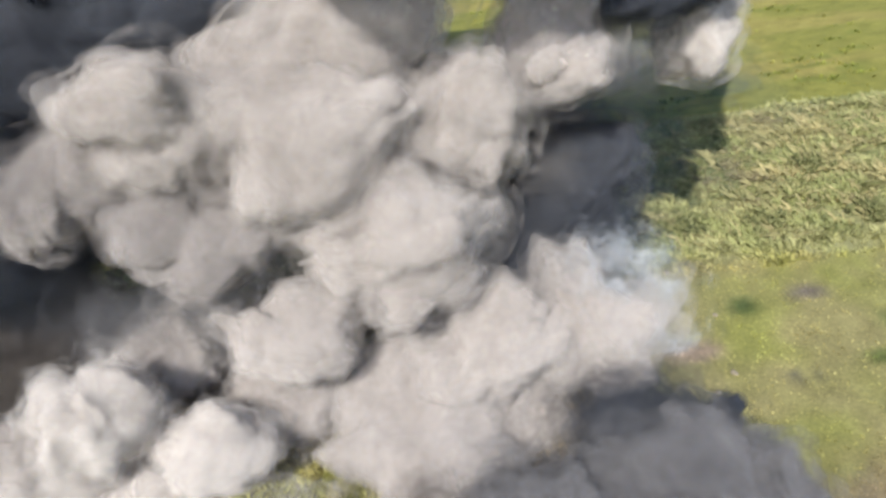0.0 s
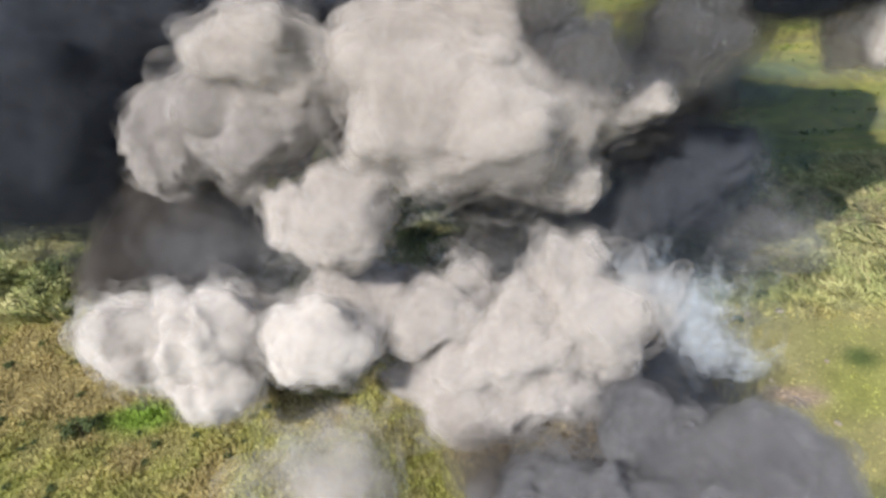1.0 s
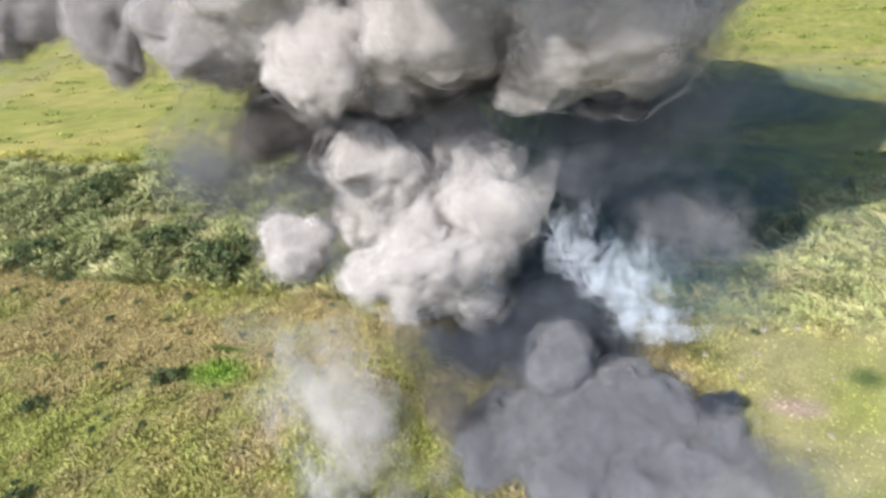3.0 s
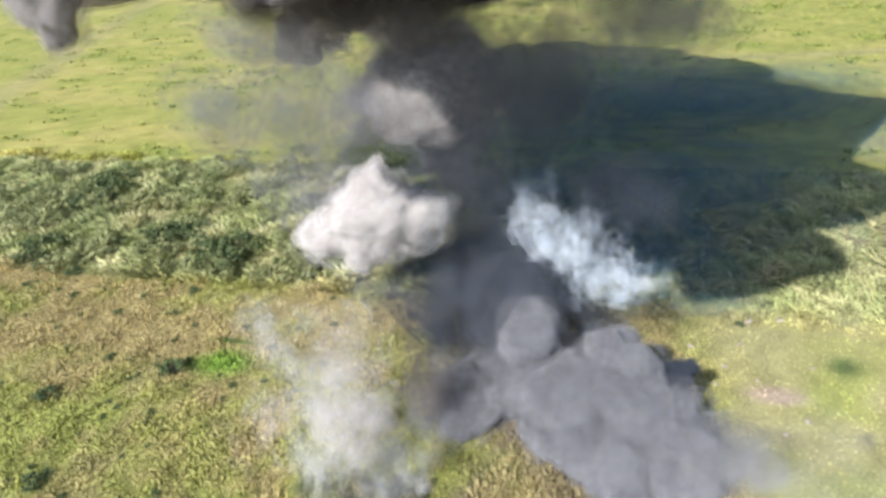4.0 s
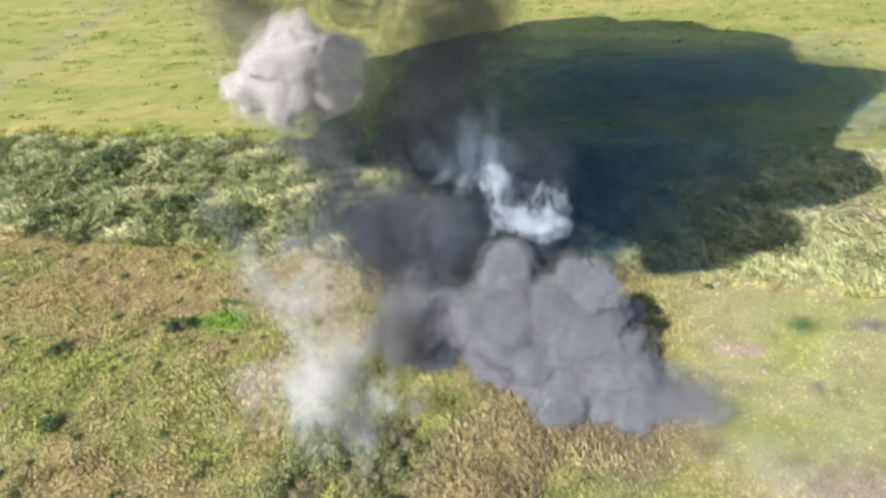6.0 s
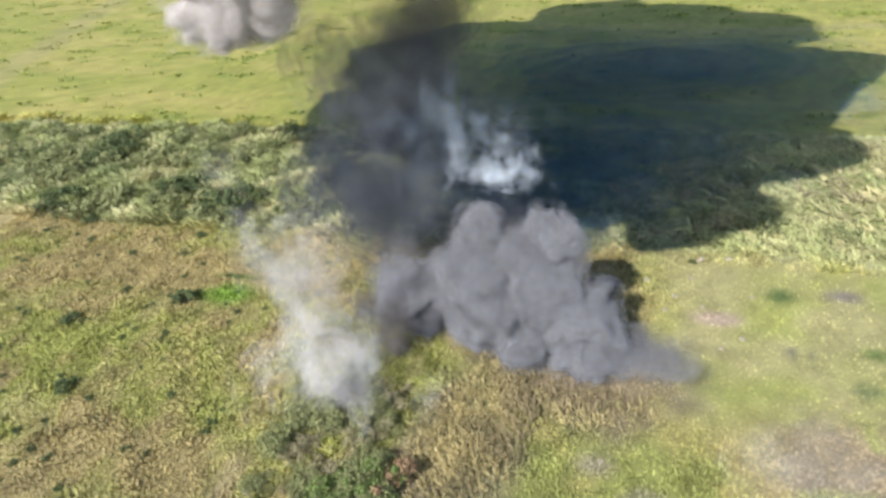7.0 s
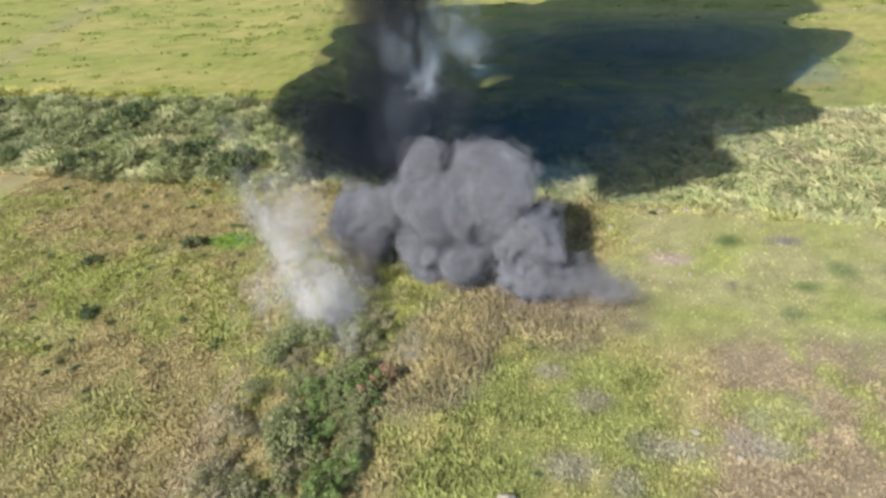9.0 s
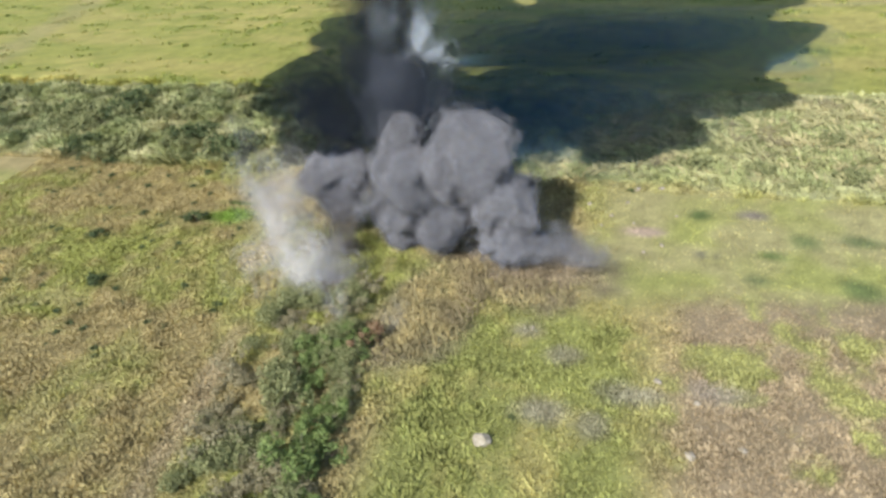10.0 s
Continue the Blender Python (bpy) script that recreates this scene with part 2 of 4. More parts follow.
f2 = puff("smoke_billow", "dense grey smoke billow rising from the blast site", 3.35, 2.92, 3.30, 47, "thick", SMOKE_GREY)
f3 = puff("smoke_billow", "dense grey smoke billow rising from the blast site", 2.96, 2.53, 2.69, 48, "thick", SMOKE_GREY)
f4 = puff("smoke_billow", "thin grey smoke veil over the burnt ground", 3.00, 2.20, 1.50, 49, "thin", SMOKE_GREY)
f5 = puff("smoke_billow", "dense grey smoke billow rising from the blast site", 2.96, 2.66, 2.94, 50, "thick", SMOKE_GREY)
f6 = puff("smoke_billow", "dense grey smoke billow rising from the blast site", 2.45, 2.41, 2.57, 51, "thick", SMOKE_GREY)
f7 = puff("smoke_billow", "thin grey smoke veil over the burnt ground", 2.60, 2.20, 2.00, 52, "thin", SMOKE_GREY)
# f8: the shaded side of the grey billows, added as a dark piece
f8 = puff("shadow_smoke_billow", "dense dark smoke billow doubling as shade close above the ground", 1.30, 1.20, 1.50, 53, "thick", SMOKE_SHADOW)
f9 = puff("brown_smoke_billow", "thin brownish smoke veil in the shaded plume", 1.70, 1.50, 3.00, 54, "thin", SMOKE_BROWN)
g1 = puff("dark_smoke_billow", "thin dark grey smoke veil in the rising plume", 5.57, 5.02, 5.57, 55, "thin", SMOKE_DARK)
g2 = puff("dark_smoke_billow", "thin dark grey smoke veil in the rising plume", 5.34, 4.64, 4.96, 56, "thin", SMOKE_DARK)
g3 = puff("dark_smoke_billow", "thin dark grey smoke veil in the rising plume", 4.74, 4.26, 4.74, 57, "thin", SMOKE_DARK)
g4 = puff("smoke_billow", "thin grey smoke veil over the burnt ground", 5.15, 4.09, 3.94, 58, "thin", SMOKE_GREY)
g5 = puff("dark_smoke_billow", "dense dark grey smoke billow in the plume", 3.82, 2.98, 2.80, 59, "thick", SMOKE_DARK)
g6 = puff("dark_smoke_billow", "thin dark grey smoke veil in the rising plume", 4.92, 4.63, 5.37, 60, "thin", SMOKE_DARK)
g7 = puff("smoke_billow", "thin grey smoke veil over the burnt ground", 3.51, 3.55, 4.39, 61, "thin", SMOKE_GREY)
g8 = puff("smoke_billow", "thin grey smoke veil over the burnt ground", 4.53, 3.67, 3.63, 62, "thin", SMOKE_GREY)
e7 = puff("smoke_billow", "thin pale smoke curtain hanging before the plume", 3.42, 3.00, 4.14, 63, "thin", SMOKE_PALE)
e8 = puff("smoke_billow", "thin pale smoke curtain hanging before the plume", 3.17, 2.88, 4.14, 64, "thin", SMOKE_PALE)
f10 = puff("smoke_billow", "dense grey smoke billow rising from the blast site", 2.57, 2.28, 2.08, 65, "thick", SMOKE_GREY)
f11 = puff("smoke_billow", "dense grey smoke billow rising from the blast site", 1.93, 1.64, 1.96, 66, "thick", SMOKE_GREY)
f12 = puff("smoke_billow", "dense grey smoke billow rising from the blast site", 2.83, 2.53, 2.81, 67, "thick", SMOKE_GREY)
f13 = puff("smoke_billow", "thin grey smoke veil over the burnt ground", 2.40, 2.00, 2.40, 68, "thin", SMOKE_GREY)
f14 = puff("smoke_billow", "dense grey smoke billow rising from the blast site", 1.81, 1.64, 2.08, 69, "thick", SMOKE_GREY)
f15 = puff("smoke_billow", "thin grey smoke veil over the burnt ground", 2.40, 1.80, 1.20, 70, "thin", SMOKE_GREY)
m1 = puff("dust_veil", "faint pale dust lingering over the dry weeds", 6.35, 3.85, 2.20, 71, "thin", SMOKE_MIST)
# g9, g10: dark veils added where the plume's shadow meets the smoke
g9 = puff("shadow_smoke_billow", "thin dark smoke veil doubling as shadow close above the ground", 3.20, 2.80, 3.00, 72, "thin", SMOKE_SHADOW)
g10 = puff("shadow_smoke_billow", "thin dark smoke veil doubling as shadow close above the ground", 3.80, 3.20, 4.00, 73, "thin", SMOKE_SHADOW)
a14 = puff("smoke_billow", "dense bright white smoke billow rolling upward in sunlight", 2.10, 1.80, 2.20, 74, "thick", SMOKE_BRIGHT)
a15 = puff("dark_smoke_billow", "thin dark grey smoke veil in the rising plume", 2.63, 2.36, 2.63, 75, "thin", SMOKE_DARK)
d6 = puff("white_smoke_wisp", "thin bluish white smoke wisp drifting over the shadow", 2.41, 1.94, 1.90, 76, "thin", SMOKE_WHITE)
g11 = puff("dark_smoke_billow", "thin dark grey smoke veil in the rising plume", 4.46, 4.01, 4.46, 77, "thin", SMOKE_DARK)
e9 = puff("smoke_billow", "thin grey smoke veil over the burnt ground", 2.00, 1.80, 2.40, 78, "thin", SMOKE_GREY)
e10 = puff("dust_veil", "thin pale dust veil hanging above the grass", 1.30, 1.30, 2.60, 79, "thin", SMOKE_HAZE)
e11 = puff("dust_veil", "faint pale dust lingering over the dry weeds", 1.70, 1.50, 2.40, 80, "thin", SMOKE_MIST)
e12 = puff("dust_veil", "thin pale dust veil hanging above the grass", 1.30, 1.30, 2.20, 81, "thin", SMOKE_HAZE)
a16 = puff("dark_smoke_billow", "dense dark grey smoke billow in the plume", 3.74, 2.87, 2.64, 82, "thick", SMOKE_DARK)
d7 = puff("white_smoke_wisp", "thin bluish white smoke wisp drifting over the shadow", 2.05, 2.22, 2.88, 83, "thin", SMOKE_WHITE)
d8 = puff("white_smoke_wisp", "thin bluish white smoke wisp drifting over the shadow", 2.66, 2.02, 1.82, 84, "thin", SMOKE_WHITE)
h1 = puff("smoke_billow", "thin grey smoke veil over the burnt ground", 5.80, 3.58, 2.14, 85, "thin", SMOKE_GREY)
h2 = puff("smoke_billow", "thin grey smoke veil over the burnt ground", 4.18, 3.09, 2.69, 86, "thin", SMOKE_GREY)
v8 = puff("smoke_billow", "thin grey smoke veil over the burnt ground", 3.50, 3.00, 5.00, 131, "thin", SMOKE_GREY)
v1 = puff("smoke_billow", "thin grey smoke veil over the burnt ground", 4.20, 3.60, 5.20, 132, "thin", SMOKE_GREY)
v2 = puff("smoke_billow", "thin grey smoke veil over the burnt ground", 4.00, 3.40, 4.60, 133, "thin", SMOKE_GREY)
v3 = puff("smoke_billow", "thin grey smoke veil over the burnt ground", 3.80, 3.20, 4.20, 134, "thin", SMOKE_GREY)
v4 = puff("smoke_billow", "thin grey smoke veil over the burnt ground", 4.60, 3.60, 3.40, 135, "thin", SMOKE_GREY)
v5 = puff("dark_smoke_billow", "thin dark grey smoke veil in the rising plume", 4.20, 3.60, 5.20, 136, "thin", SMOKE_DARK)
v6 = puff("smoke_billow", "thin pale smoke curtain hanging before the plume", 4.60, 3.80, 4.80, 137, "thin", SMOKE_BRIGHT)
v7 = puff("smoke_billow", "thin grey smoke veil over the burnt ground", 3.80, 3.40, 3.80, 138, "thin", SMOKE_GREY)
# the head of the plume, high over the site
HEAD = "huge pale smoke billow forming the head of the plume"
head_core = puff("smoke_billow", HEAD, 17, 14, 12, 101, "solid", SMOKE_PALE)
head_right = puff("smoke_billow", HEAD, 14, 12, 10, 102, "solid", SMOKE_PALE)
head_left = puff("smoke_billow", HEAD, 17, 14, 11, 103, "solid", SMOKE_PALE)
head_top = puff("smoke_billow", HEAD, 20, 17, 13, 104, "solid", SMOKE_PALE)
head_far = puff("smoke_billow", HEAD, 17, 14, 10, 105, "solid", SMOKE_GREY)
head_front = puff("smoke_billow", HEAD, 12, 10, 6, 106, "solid", SMOKE_PALE)
head_flank = puff("smoke_billow", HEAD, 12, 11, 6.5, 107, "solid", SMOKE_PALE)
head_edge = puff("smoke_billow", HEAD, 13, 11, 6, 108, "solid", SMOKE_GREY)
head_wing = puff("smoke_billow", HEAD, 13, 11, 7, 109, "solid", SMOKE_PALE)
head_mid = puff("smoke_billow", HEAD, 17, 14, 9, 110, "solid", SMOKE_PALE)
head_back = puff("smoke_billow", HEAD, 20, 16, 11, 111, "solid", SMOKE_PALE)
head_keel = puff("smoke_billow", HEAD, 14, 11, 6, 112, "solid", SMOKE_PALE)
# thin haze sheets, added so that their blue colours the plume's shadow
HAZE = "thin blue haze added to tint the plume shadow on the grass"
near_haze = puff("shadow_tint_haze", HAZE, 23, 13, 1.6, 121, "thin", SHADOW_TINT)
far_haze = puff("shadow_tint_haze", HAZE, 32, 27, 1.6, 122, "thin", SHADOW_TINT)
base_haze = puff("shadow_tint_haze", HAZE, 11, 8, 2.2, 123, "thin", SHADOW_TINT)


# ---- ground and plants ----
LATTICE = np.random.default_rng(11).random((256, 256))


def value_noise(x, y):
    i, j = np.floor(x).astype(int), np.floor(y).astype(int)
    u, v = x - i, y - j
    u, v = u * u * (3 - 2 * u), v * v * (3 - 2 * v)
    a, b = LATTICE[i % 256, j % 256], LATTICE[(i + 1) % 256, j % 256]
    c, d = LATTICE[i % 256, (j + 1) % 256], LATTICE[(i + 1) % 256, (j + 1) % 256]
    return (a * (1 - u) + b * u) * (1 - v) + (c * (1 - u) + d * u) * v


def fbm(x, y, size, octaves=4, shift=0.0):
    total, weight, x, y = 0.0, 0.0, x / size + shift, y / size + 2.3 * shift
    for o in range(octaves):
        total = total + value_noise(x * 2 ** o + 17 * o, y * 2 ** o + 31 * o) * 0.55 ** o
        weight += 0.55 ** o
    return total / weight


def step(a, b, x):
    t = np.clip((x - a) / (b - a), 0, 1)
    return t * t * (3 - 2 * t)


def blend(a, b, t):
    return a + (np.asarray(b) - a) * np.asarray(t)[..., None]


# bare or weedy patches: x, y, half axes, colour, strength
PATCHES = [
    (18.1, 30.4, 1.7, 1.3, (0.2, 0.17, 0.15), 0.8), (14.3, 30.0, 1.1, 1.1, (0.12, 0.16, 0.05), 0.8), (18.4, 24.7, 1.4, 1.0, (0.13, 0.18, 0.05), 0.7),
    (21.1, 26.9, 1.5, 1.5, (0.16, 0.19, 0.07), 0.7), (23.4, 21.5, 2.0, 1.4, (0.14, 0.18, 0.06), 0.7), (24.9, 27.5, 1.8, 1.2, (0.15, 0.18, 0.07), 0.7),
    (17.4, 21.5, 1.3, 0.9, (0.15, 0.17, 0.07), 0.7), (10.2, 27.0, 1.9, 0.9, (0.42, 0.32, 0.24), 0.7), (13.9, 24.3, 0.7, 0.6, (0.16, 0.15, 0.1), 0.8),
    (14.9, 24.2, 0.6, 0.5, (0.16, 0.15, 0.1), 0.8), (3.0, 14.0, 1.3, 0.9, (0.27, 0.25, 0.16), 0.7), (5.5, 12.2, 1.2, 0.9, (0.27, 0.25, 0.16), 0.6),
    (4.8, 7.5, 2.0, 1.3, (0.27, 0.25, 0.16), 0.7), (7.3, 7.0, 1.2, 1.2, (0.27, 0.25, 0.16), 0.6), (9.5, 9.5, 2.2, 1.1, (0.27, 0.25, 0.2), 0.5),
    (14.0, 10.5, 2.4, 1.1, (0.3, 0.26, 0.2), 0.6), (-24.0, 24.5, 2.8, 1.6, (0.17, 0.27, 0.04), 0.7), (-24.8, 26.8, 2.5, 0.3, (0.1, 0.15, 0.03), 0.8),
]


def meadow_colour(x, y):
    """The colour of the plants at a place."""
    big, mid, small = fbm(x, y, 9.0), fbm(x, y, 2.6, shift=5.1), fbm(x, y, 0.8, 2, shift=9.7)
    n = np.zeros(x.shape + (3,))
    # rough meadow on the near side: tan and green in blotches
    c = blend(n + (0.345, 0.287, 0.13), (0.295, 0.305, 0.088), step(0.44, 0.64, 0.6 * big + 0.4 * mid))
    c = blend(c, (0.37, 0.31, 0.16), 0.5 * step(0.58, 0.72, mid))
    # smooth yellow-green turf on the right
    turf = blend(n + (0.32, 0.33, 0.1), (0.37, 0.34, 0.15), step(0.45, 0.65, big))
    right = step(4.0, 9.0, x + 2.5 * (mid - 0.5)) * step(14.0, 20.0, y + 6 * (big - 0.5))
    c = blend(c, turf, right)
    # long fresh grass in the middle
    fresh = blend(n + (0.25, 0.262, 0.08), (0.34, 0.31, 0.11), step(0.45, 0.68, mid))
    c = blend(c, fresh, step(-5.0, -2.0, x) * (1 - step(8.0, 12.0, x + 3 * (mid - 0.5))) * (1 - step(15.0, 20.0, y)))
    # dry, brown weeds on the near right
    dry = blend(n + (0.295, 0.235, 0.14), (0.275, 0.275, 0.095), step(0.5, 0.68, mid))
    c = blend(c, dry, step(9.0, 13.0, x + 4 * (big - 0.5)) * (1 - step(16.0, 21.0, y - 0.15 * (x - 10) + 5 * (mid - 0.5))))
    # the weedy strip, and the pasture beyond it
    rank = blend(n + (0.26, 0.28, 0.115), (0.4, 0.385, 0.2), step(0.42, 0.64, mid))
    rank = blend(rank, (0.11, 0.14, 0.06), 0.6 * step(0.56, 0.68, fbm(x, y, 5.0, shift=3.3)) * (1 - step(-8, 4, x)))
    rank = blend(rank, (0.31, 0.33, 0.145), 0.5 * step(0, 9, x))
    edge = 1.8 * (mid - 0.5)
    near_edge = 33.5 + 0.6 * np.sin(x * 0.2) + 2.5 * step(2, 14, x) * (big - 0.3)
    far_edge = 57.3 + 0.02 * x
    c = blend(c, rank, step(-0.6, 0.9, y - near_edge + edge))
    far = blend(n + (0.295, 0.295, 0.07), (0.375, 0.335, 0.098), step(0.4, 0.65, fbm(x, y * 2.5, 14.0, shift=1.2)))
    far = blend(far, (0.2, 0.24, 0.05), 0.75 * step(0.63, 0.74, fbm(x, y * 2.2, 4.0, 3, shift=7.9)))
    away = np.abs((x + 95.7) * 0.93 + (y - 69.8) * 0.37)
    far = blend(far, (0.3, 0.26, 0.13), 0.4 * (1 - step(1.5, 5.5, away + 5 * (mid - 0.5))))
    far = blend(far, (0.33, 0.29, 0.13), 0.6 * (1 - step(0.8, 2.2, np.abs(y - 96 - 0.1 * x))) * step(10, 20, x))
    c = blend(c, far, step(-0.5, 0.5, y - far_edge + 0.6 * edge))
    # scorched earth round the blast
    burnt = np.hypot((x - 1.5) / 8.0, (y - 21.0) / 5.5) + 0.9 * (mid - 0.5)
    c = blend(c, (0.2, 0.155, 0.12), 0.65 * (1 - step(0.6, 1.15, burnt)))
    rest = np.hypot((x + 4.5) / 3.6, (y - 13.5) / 6.0) + 0.9 * (mid - 0.5)
    c = blend(c, (0.24, 0.2, 0.14), 0.7 * (1 - step(0.6, 1.1, rest)))
    strip = np.abs(x + 13.6 + 0.13 * (y + 3)) + 0.8 * (mid - 0.5)
    c = blend(c, (0.38, 0.31, 0.19), 0.6 * (1 - step(0.4, 1.1, strip)) * (1 - step(9, 14, y)))
    for px, py, ax, ay, colour, much in PATCHES:
        c = blend(c, colour, min(1.0, much * 1.35) * (1 - step(0.3, 1.15, np.hypot((x - px) / ax, (y - py) / ay) + 0.9 * (mid - 0.5))))
    return np.clip(c * (0.68 + 0.6 * small[..., None]), 0.01, 0.9)


def relief(x, y):
    """Low bumps, and a bank under the weedy strip."""
    bank = step(33, 37, y) * (1 - step(53, 58, y))
    fade = 1 - step(120, 190, np.hypot(x + 20, y - 30))
    return fade * (0.35 * (fbm(x, y, 7.0, 3, shift=4.4) - 0.5) + 0.25 * bank * fbm(x, y, 2.0, 2, shift=6.0))


def colour_attribute(me, colours):
    attr = me.color_attributes.new("tint", "FLOAT_COLOR", "POINT")
    rgba = np.ones((len(colours), 4), dtype=np.float32)
    rgba[:, :3] = colours
    attr.data.foreach_set("color", rgba.ravel())


def plant_material(name, dim, rough, through_light):
    m, ns, ln = material(name)
    b = ns["Principled BSDF"]
    tint = ns.new("ShaderNodeVertexColor")
    tint.layer_name = "tint"
    co = ns.new("ShaderNodeTexCoord")
    grain = node(ns, "TexNoise", Scale=6.0, Detail=6.0, Roughness=0.7)
    ln.new(co.outputs["Object"], grain.inputs["Vector"])
    shade = ramp(ns, (0.3, (0.62 * dim, 0.6 * dim, 0.6 * dim)), (0.7, (1.15 * dim, 1.12 * dim, 1.05 * dim)))
    ln.new(grain.outputs[0], shade.inputs[0])
    mix = ns.new("ShaderNodeMix")
    mix.data_type, mix.blend_type = "RGBA", "MULTIPLY"
    mix.inputs[0].default_value = 1.0
    ln.new(tint.outputs[0], mix.inputs[6])
    ln.new(shade.outputs[0], mix.inputs[7])
    ln.new(mix.outputs[2], b.inputs["Base Color"])
    b.inputs["Roughness"].default_value = rough
    b.inputs["Specular IOR Level"].default_value = 0.15
    if through_light:
        tl, both = ns.new("ShaderNodeBsdfTranslucent"), node(ns, "MixShader", Fac=through_light)
        ln.new(mix.outputs[2], tl.inputs[0])
        ln.new(b.outputs[0], both.inputs[1])
        ln.new(tl.outputs[0], both.inputs[2])
        ln.new(both.outputs[0], ns["Material Output"].inputs[0])
    else:
        bump = node(ns, "Bump", Strength=0.6, Distance=0.12)
        ln.new(grain.outputs[0], bump.inputs["Height"])
        ln.new(bump.outputs[0], b.inputs["Normal"])
    return m


EARTH = plant_material("meadow ground", 0.9, 0.95, 0)
BLADE = plant_material("grass blades", 1.28, 0.7, 0.25)
LEAF = plant_material("leaves", 1.1, 0.6, 0.25)


def sheet():
    xs = np.concatenate([[-4000, -1500, -700, -400, -280], np.arange(-220, -60, 1.5), np.arange(-60, 45, 0.5), np.arange(45, 110, 1.5), [140, 250, 500, 1200, 4000]])
    ys = np.concatenate([[-4000, -1000, -300, -100, -40], np.arange(-20, 62, 0.5), np.arange(62, 150, 1.0), np.arange(150, 260, 5.0), [320, 500, 900, 1800, 4500]])
    gx, gy = np.meshgrid(xs, ys)
    x, y, w = gx.ravel(), gy.ravel(), len(xs)
    me = bpy.data.meshes.new("ground")
    i = (np.arange(len(ys) - 1)[:, None] * w + np.arange(w - 1)).ravel()
    me.from_pydata(np.stack([x, y, relief(x, y)], 1), [], np.stack([i, i + 1, i + 1 + w, i + w], 1))
    me.shade_smooth()
    colour_attribute(me, meadow_colour(x, y))
    me.materials.append(EARTH)
    return me


tagged(new("ground", sheet()), "flat meadow of rough green and straw-yellow grass", "ground", kind="structure")


def tufts(name, label, x, y, height, blades, width, lean, tone=1.0, seed=0, colours=None, mat=None):
    """Many small tufts of bent blades, each blade two triangles."""
    rng = np.random.default_rng(seed)
    n = len(x) * blades
    rep = lambda a: np.repeat(a, blades, axis=0)
    c = meadow_colour(x, y) if colours is None else colours
    c = rep(c * tone * rng.uniform(0.8, 1.2, (len(x), 1))) * rng.uniform(0.85, 1.15, (n, 1))
    turn = rng.uniform(0, 2 * np.pi, n)
    h = rep(height) * rng.uniform(0.55, 1.1, n)
    out = h * rng.uniform(0.2, 1.0, n) * lean
    wide = width * rng.uniform(0.6, 1.3, n) * (0.5 + rep(height) / np.mean(height) / 2)
    spread = rep(height) * 0.25 * rng.uniform(0, 1, n)
    bx, by = rep(x) + spread * np.cos(turn), rep(y) + spread * np.sin(turn)
    bz = relief(bx, by) - 0.02
    dx, dy = np.cos(turn), np.sin(turn)
    at = np.zeros((n, 4, 3))
    at[:, 0] = np.stack([bx - dy * wide / 2, by + dx * wide / 2, bz], 1)
    at[:, 1] = np.stack([bx + dy * wide / 2, by - dx * wide / 2, bz], 1)
    at[:, 2] = np.stack([bx + dx * out * 0.4 + dy * wide / 2.4, by + dy * out * 0.4 - dx * wide / 2.4, bz + h * 0.62], 1)
    at[:, 3] = np.stack([bx + dx * out, by + dy * out, bz + h * rng.uniform(0.8, 1.05, n)], 1)
    i = np.arange(n)[:, None] * 4
    me = bpy.data.meshes.new(name)
    me.from_pydata(at.reshape(-1, 3), [], np.concatenate([i + [0, 1, 2], i + [0, 2, 3]], 0))
    cc = np.repeat(c, 4, axis=0).reshape(n, 4, 3)
    cc[:, 3] *= 1.15
    colour_attribute(me, np.clip(cc.reshape(-1, 3), 0, 0.9))
    me.materials.append(mat or BLADE)
    return tagged(new(name, me), label, "grass", kind="stuff")


def scatter(count, x0, x1, y0, y1, seed, keep=None):
    rng = np.random.default_rng(seed)
    x, y = rng.uniform(x0, x1, count), rng.uniform(y0, y1, count)
    if keep is not None:
        ok = rng.random(count) < keep(x, y)
        x, y = x[ok], y[ok]
    return x, y


# rough grass on the near side
x, y = scatter(175000, -52, 30, -6, 35, 21, lambda x, y: np.where(x < -6 - 1.2 * (y < 8), step(-60, -25, x + 1.1 * y - 6), 0.75 - 0.6 * step(6, 9, x) * step(16, 20, y)))
lumps = fbm(x, y, 1.7, 3, shift=2.2)
tufts("meadow_grass", "rough meadow grass with straw-brown and green tufts", x, y, (0.17 + 0.17 * step(0.3, 0.8, lumps)) * (1 - 0.5 * step(4, 9, x) * step(14, 19, y)), 3, 0.1, 1.0, 1.1, seed=22)
# the same meadow under and behind the camera
x, y = scatter(42000, -52, 34, -34, -6, 31, lambda x, y: step(-36, -8, y))
tufts("meadow_grass", "rough meadow grass with straw-brown and green tufts", x, y, 0.15 + 0.2 * fbm(x, y, 1.7, 3, shift=2.2), 3, 0.1, 1.0, 1.1, seed=32)
# rank weeds on the strip
x, y = scatter(60000, -95, 42, 33.2, 57.6, 23, lambda x, y: step(-1.25, -0.9, x / (y + 40)) * 0.95)
lumps = fbm(x, y, 2.4, 3, shift=8.2)
tufts("tall_weeds", "tall grey-green weeds and dry stalks in a wide strip", x, y, (0.3 + 0.9 * step(0.4, 0.72, lumps)) * (1 - 0.35 * step(-4, 8, x)), 4, 0.13, 1.1, 1.1, seed=24)
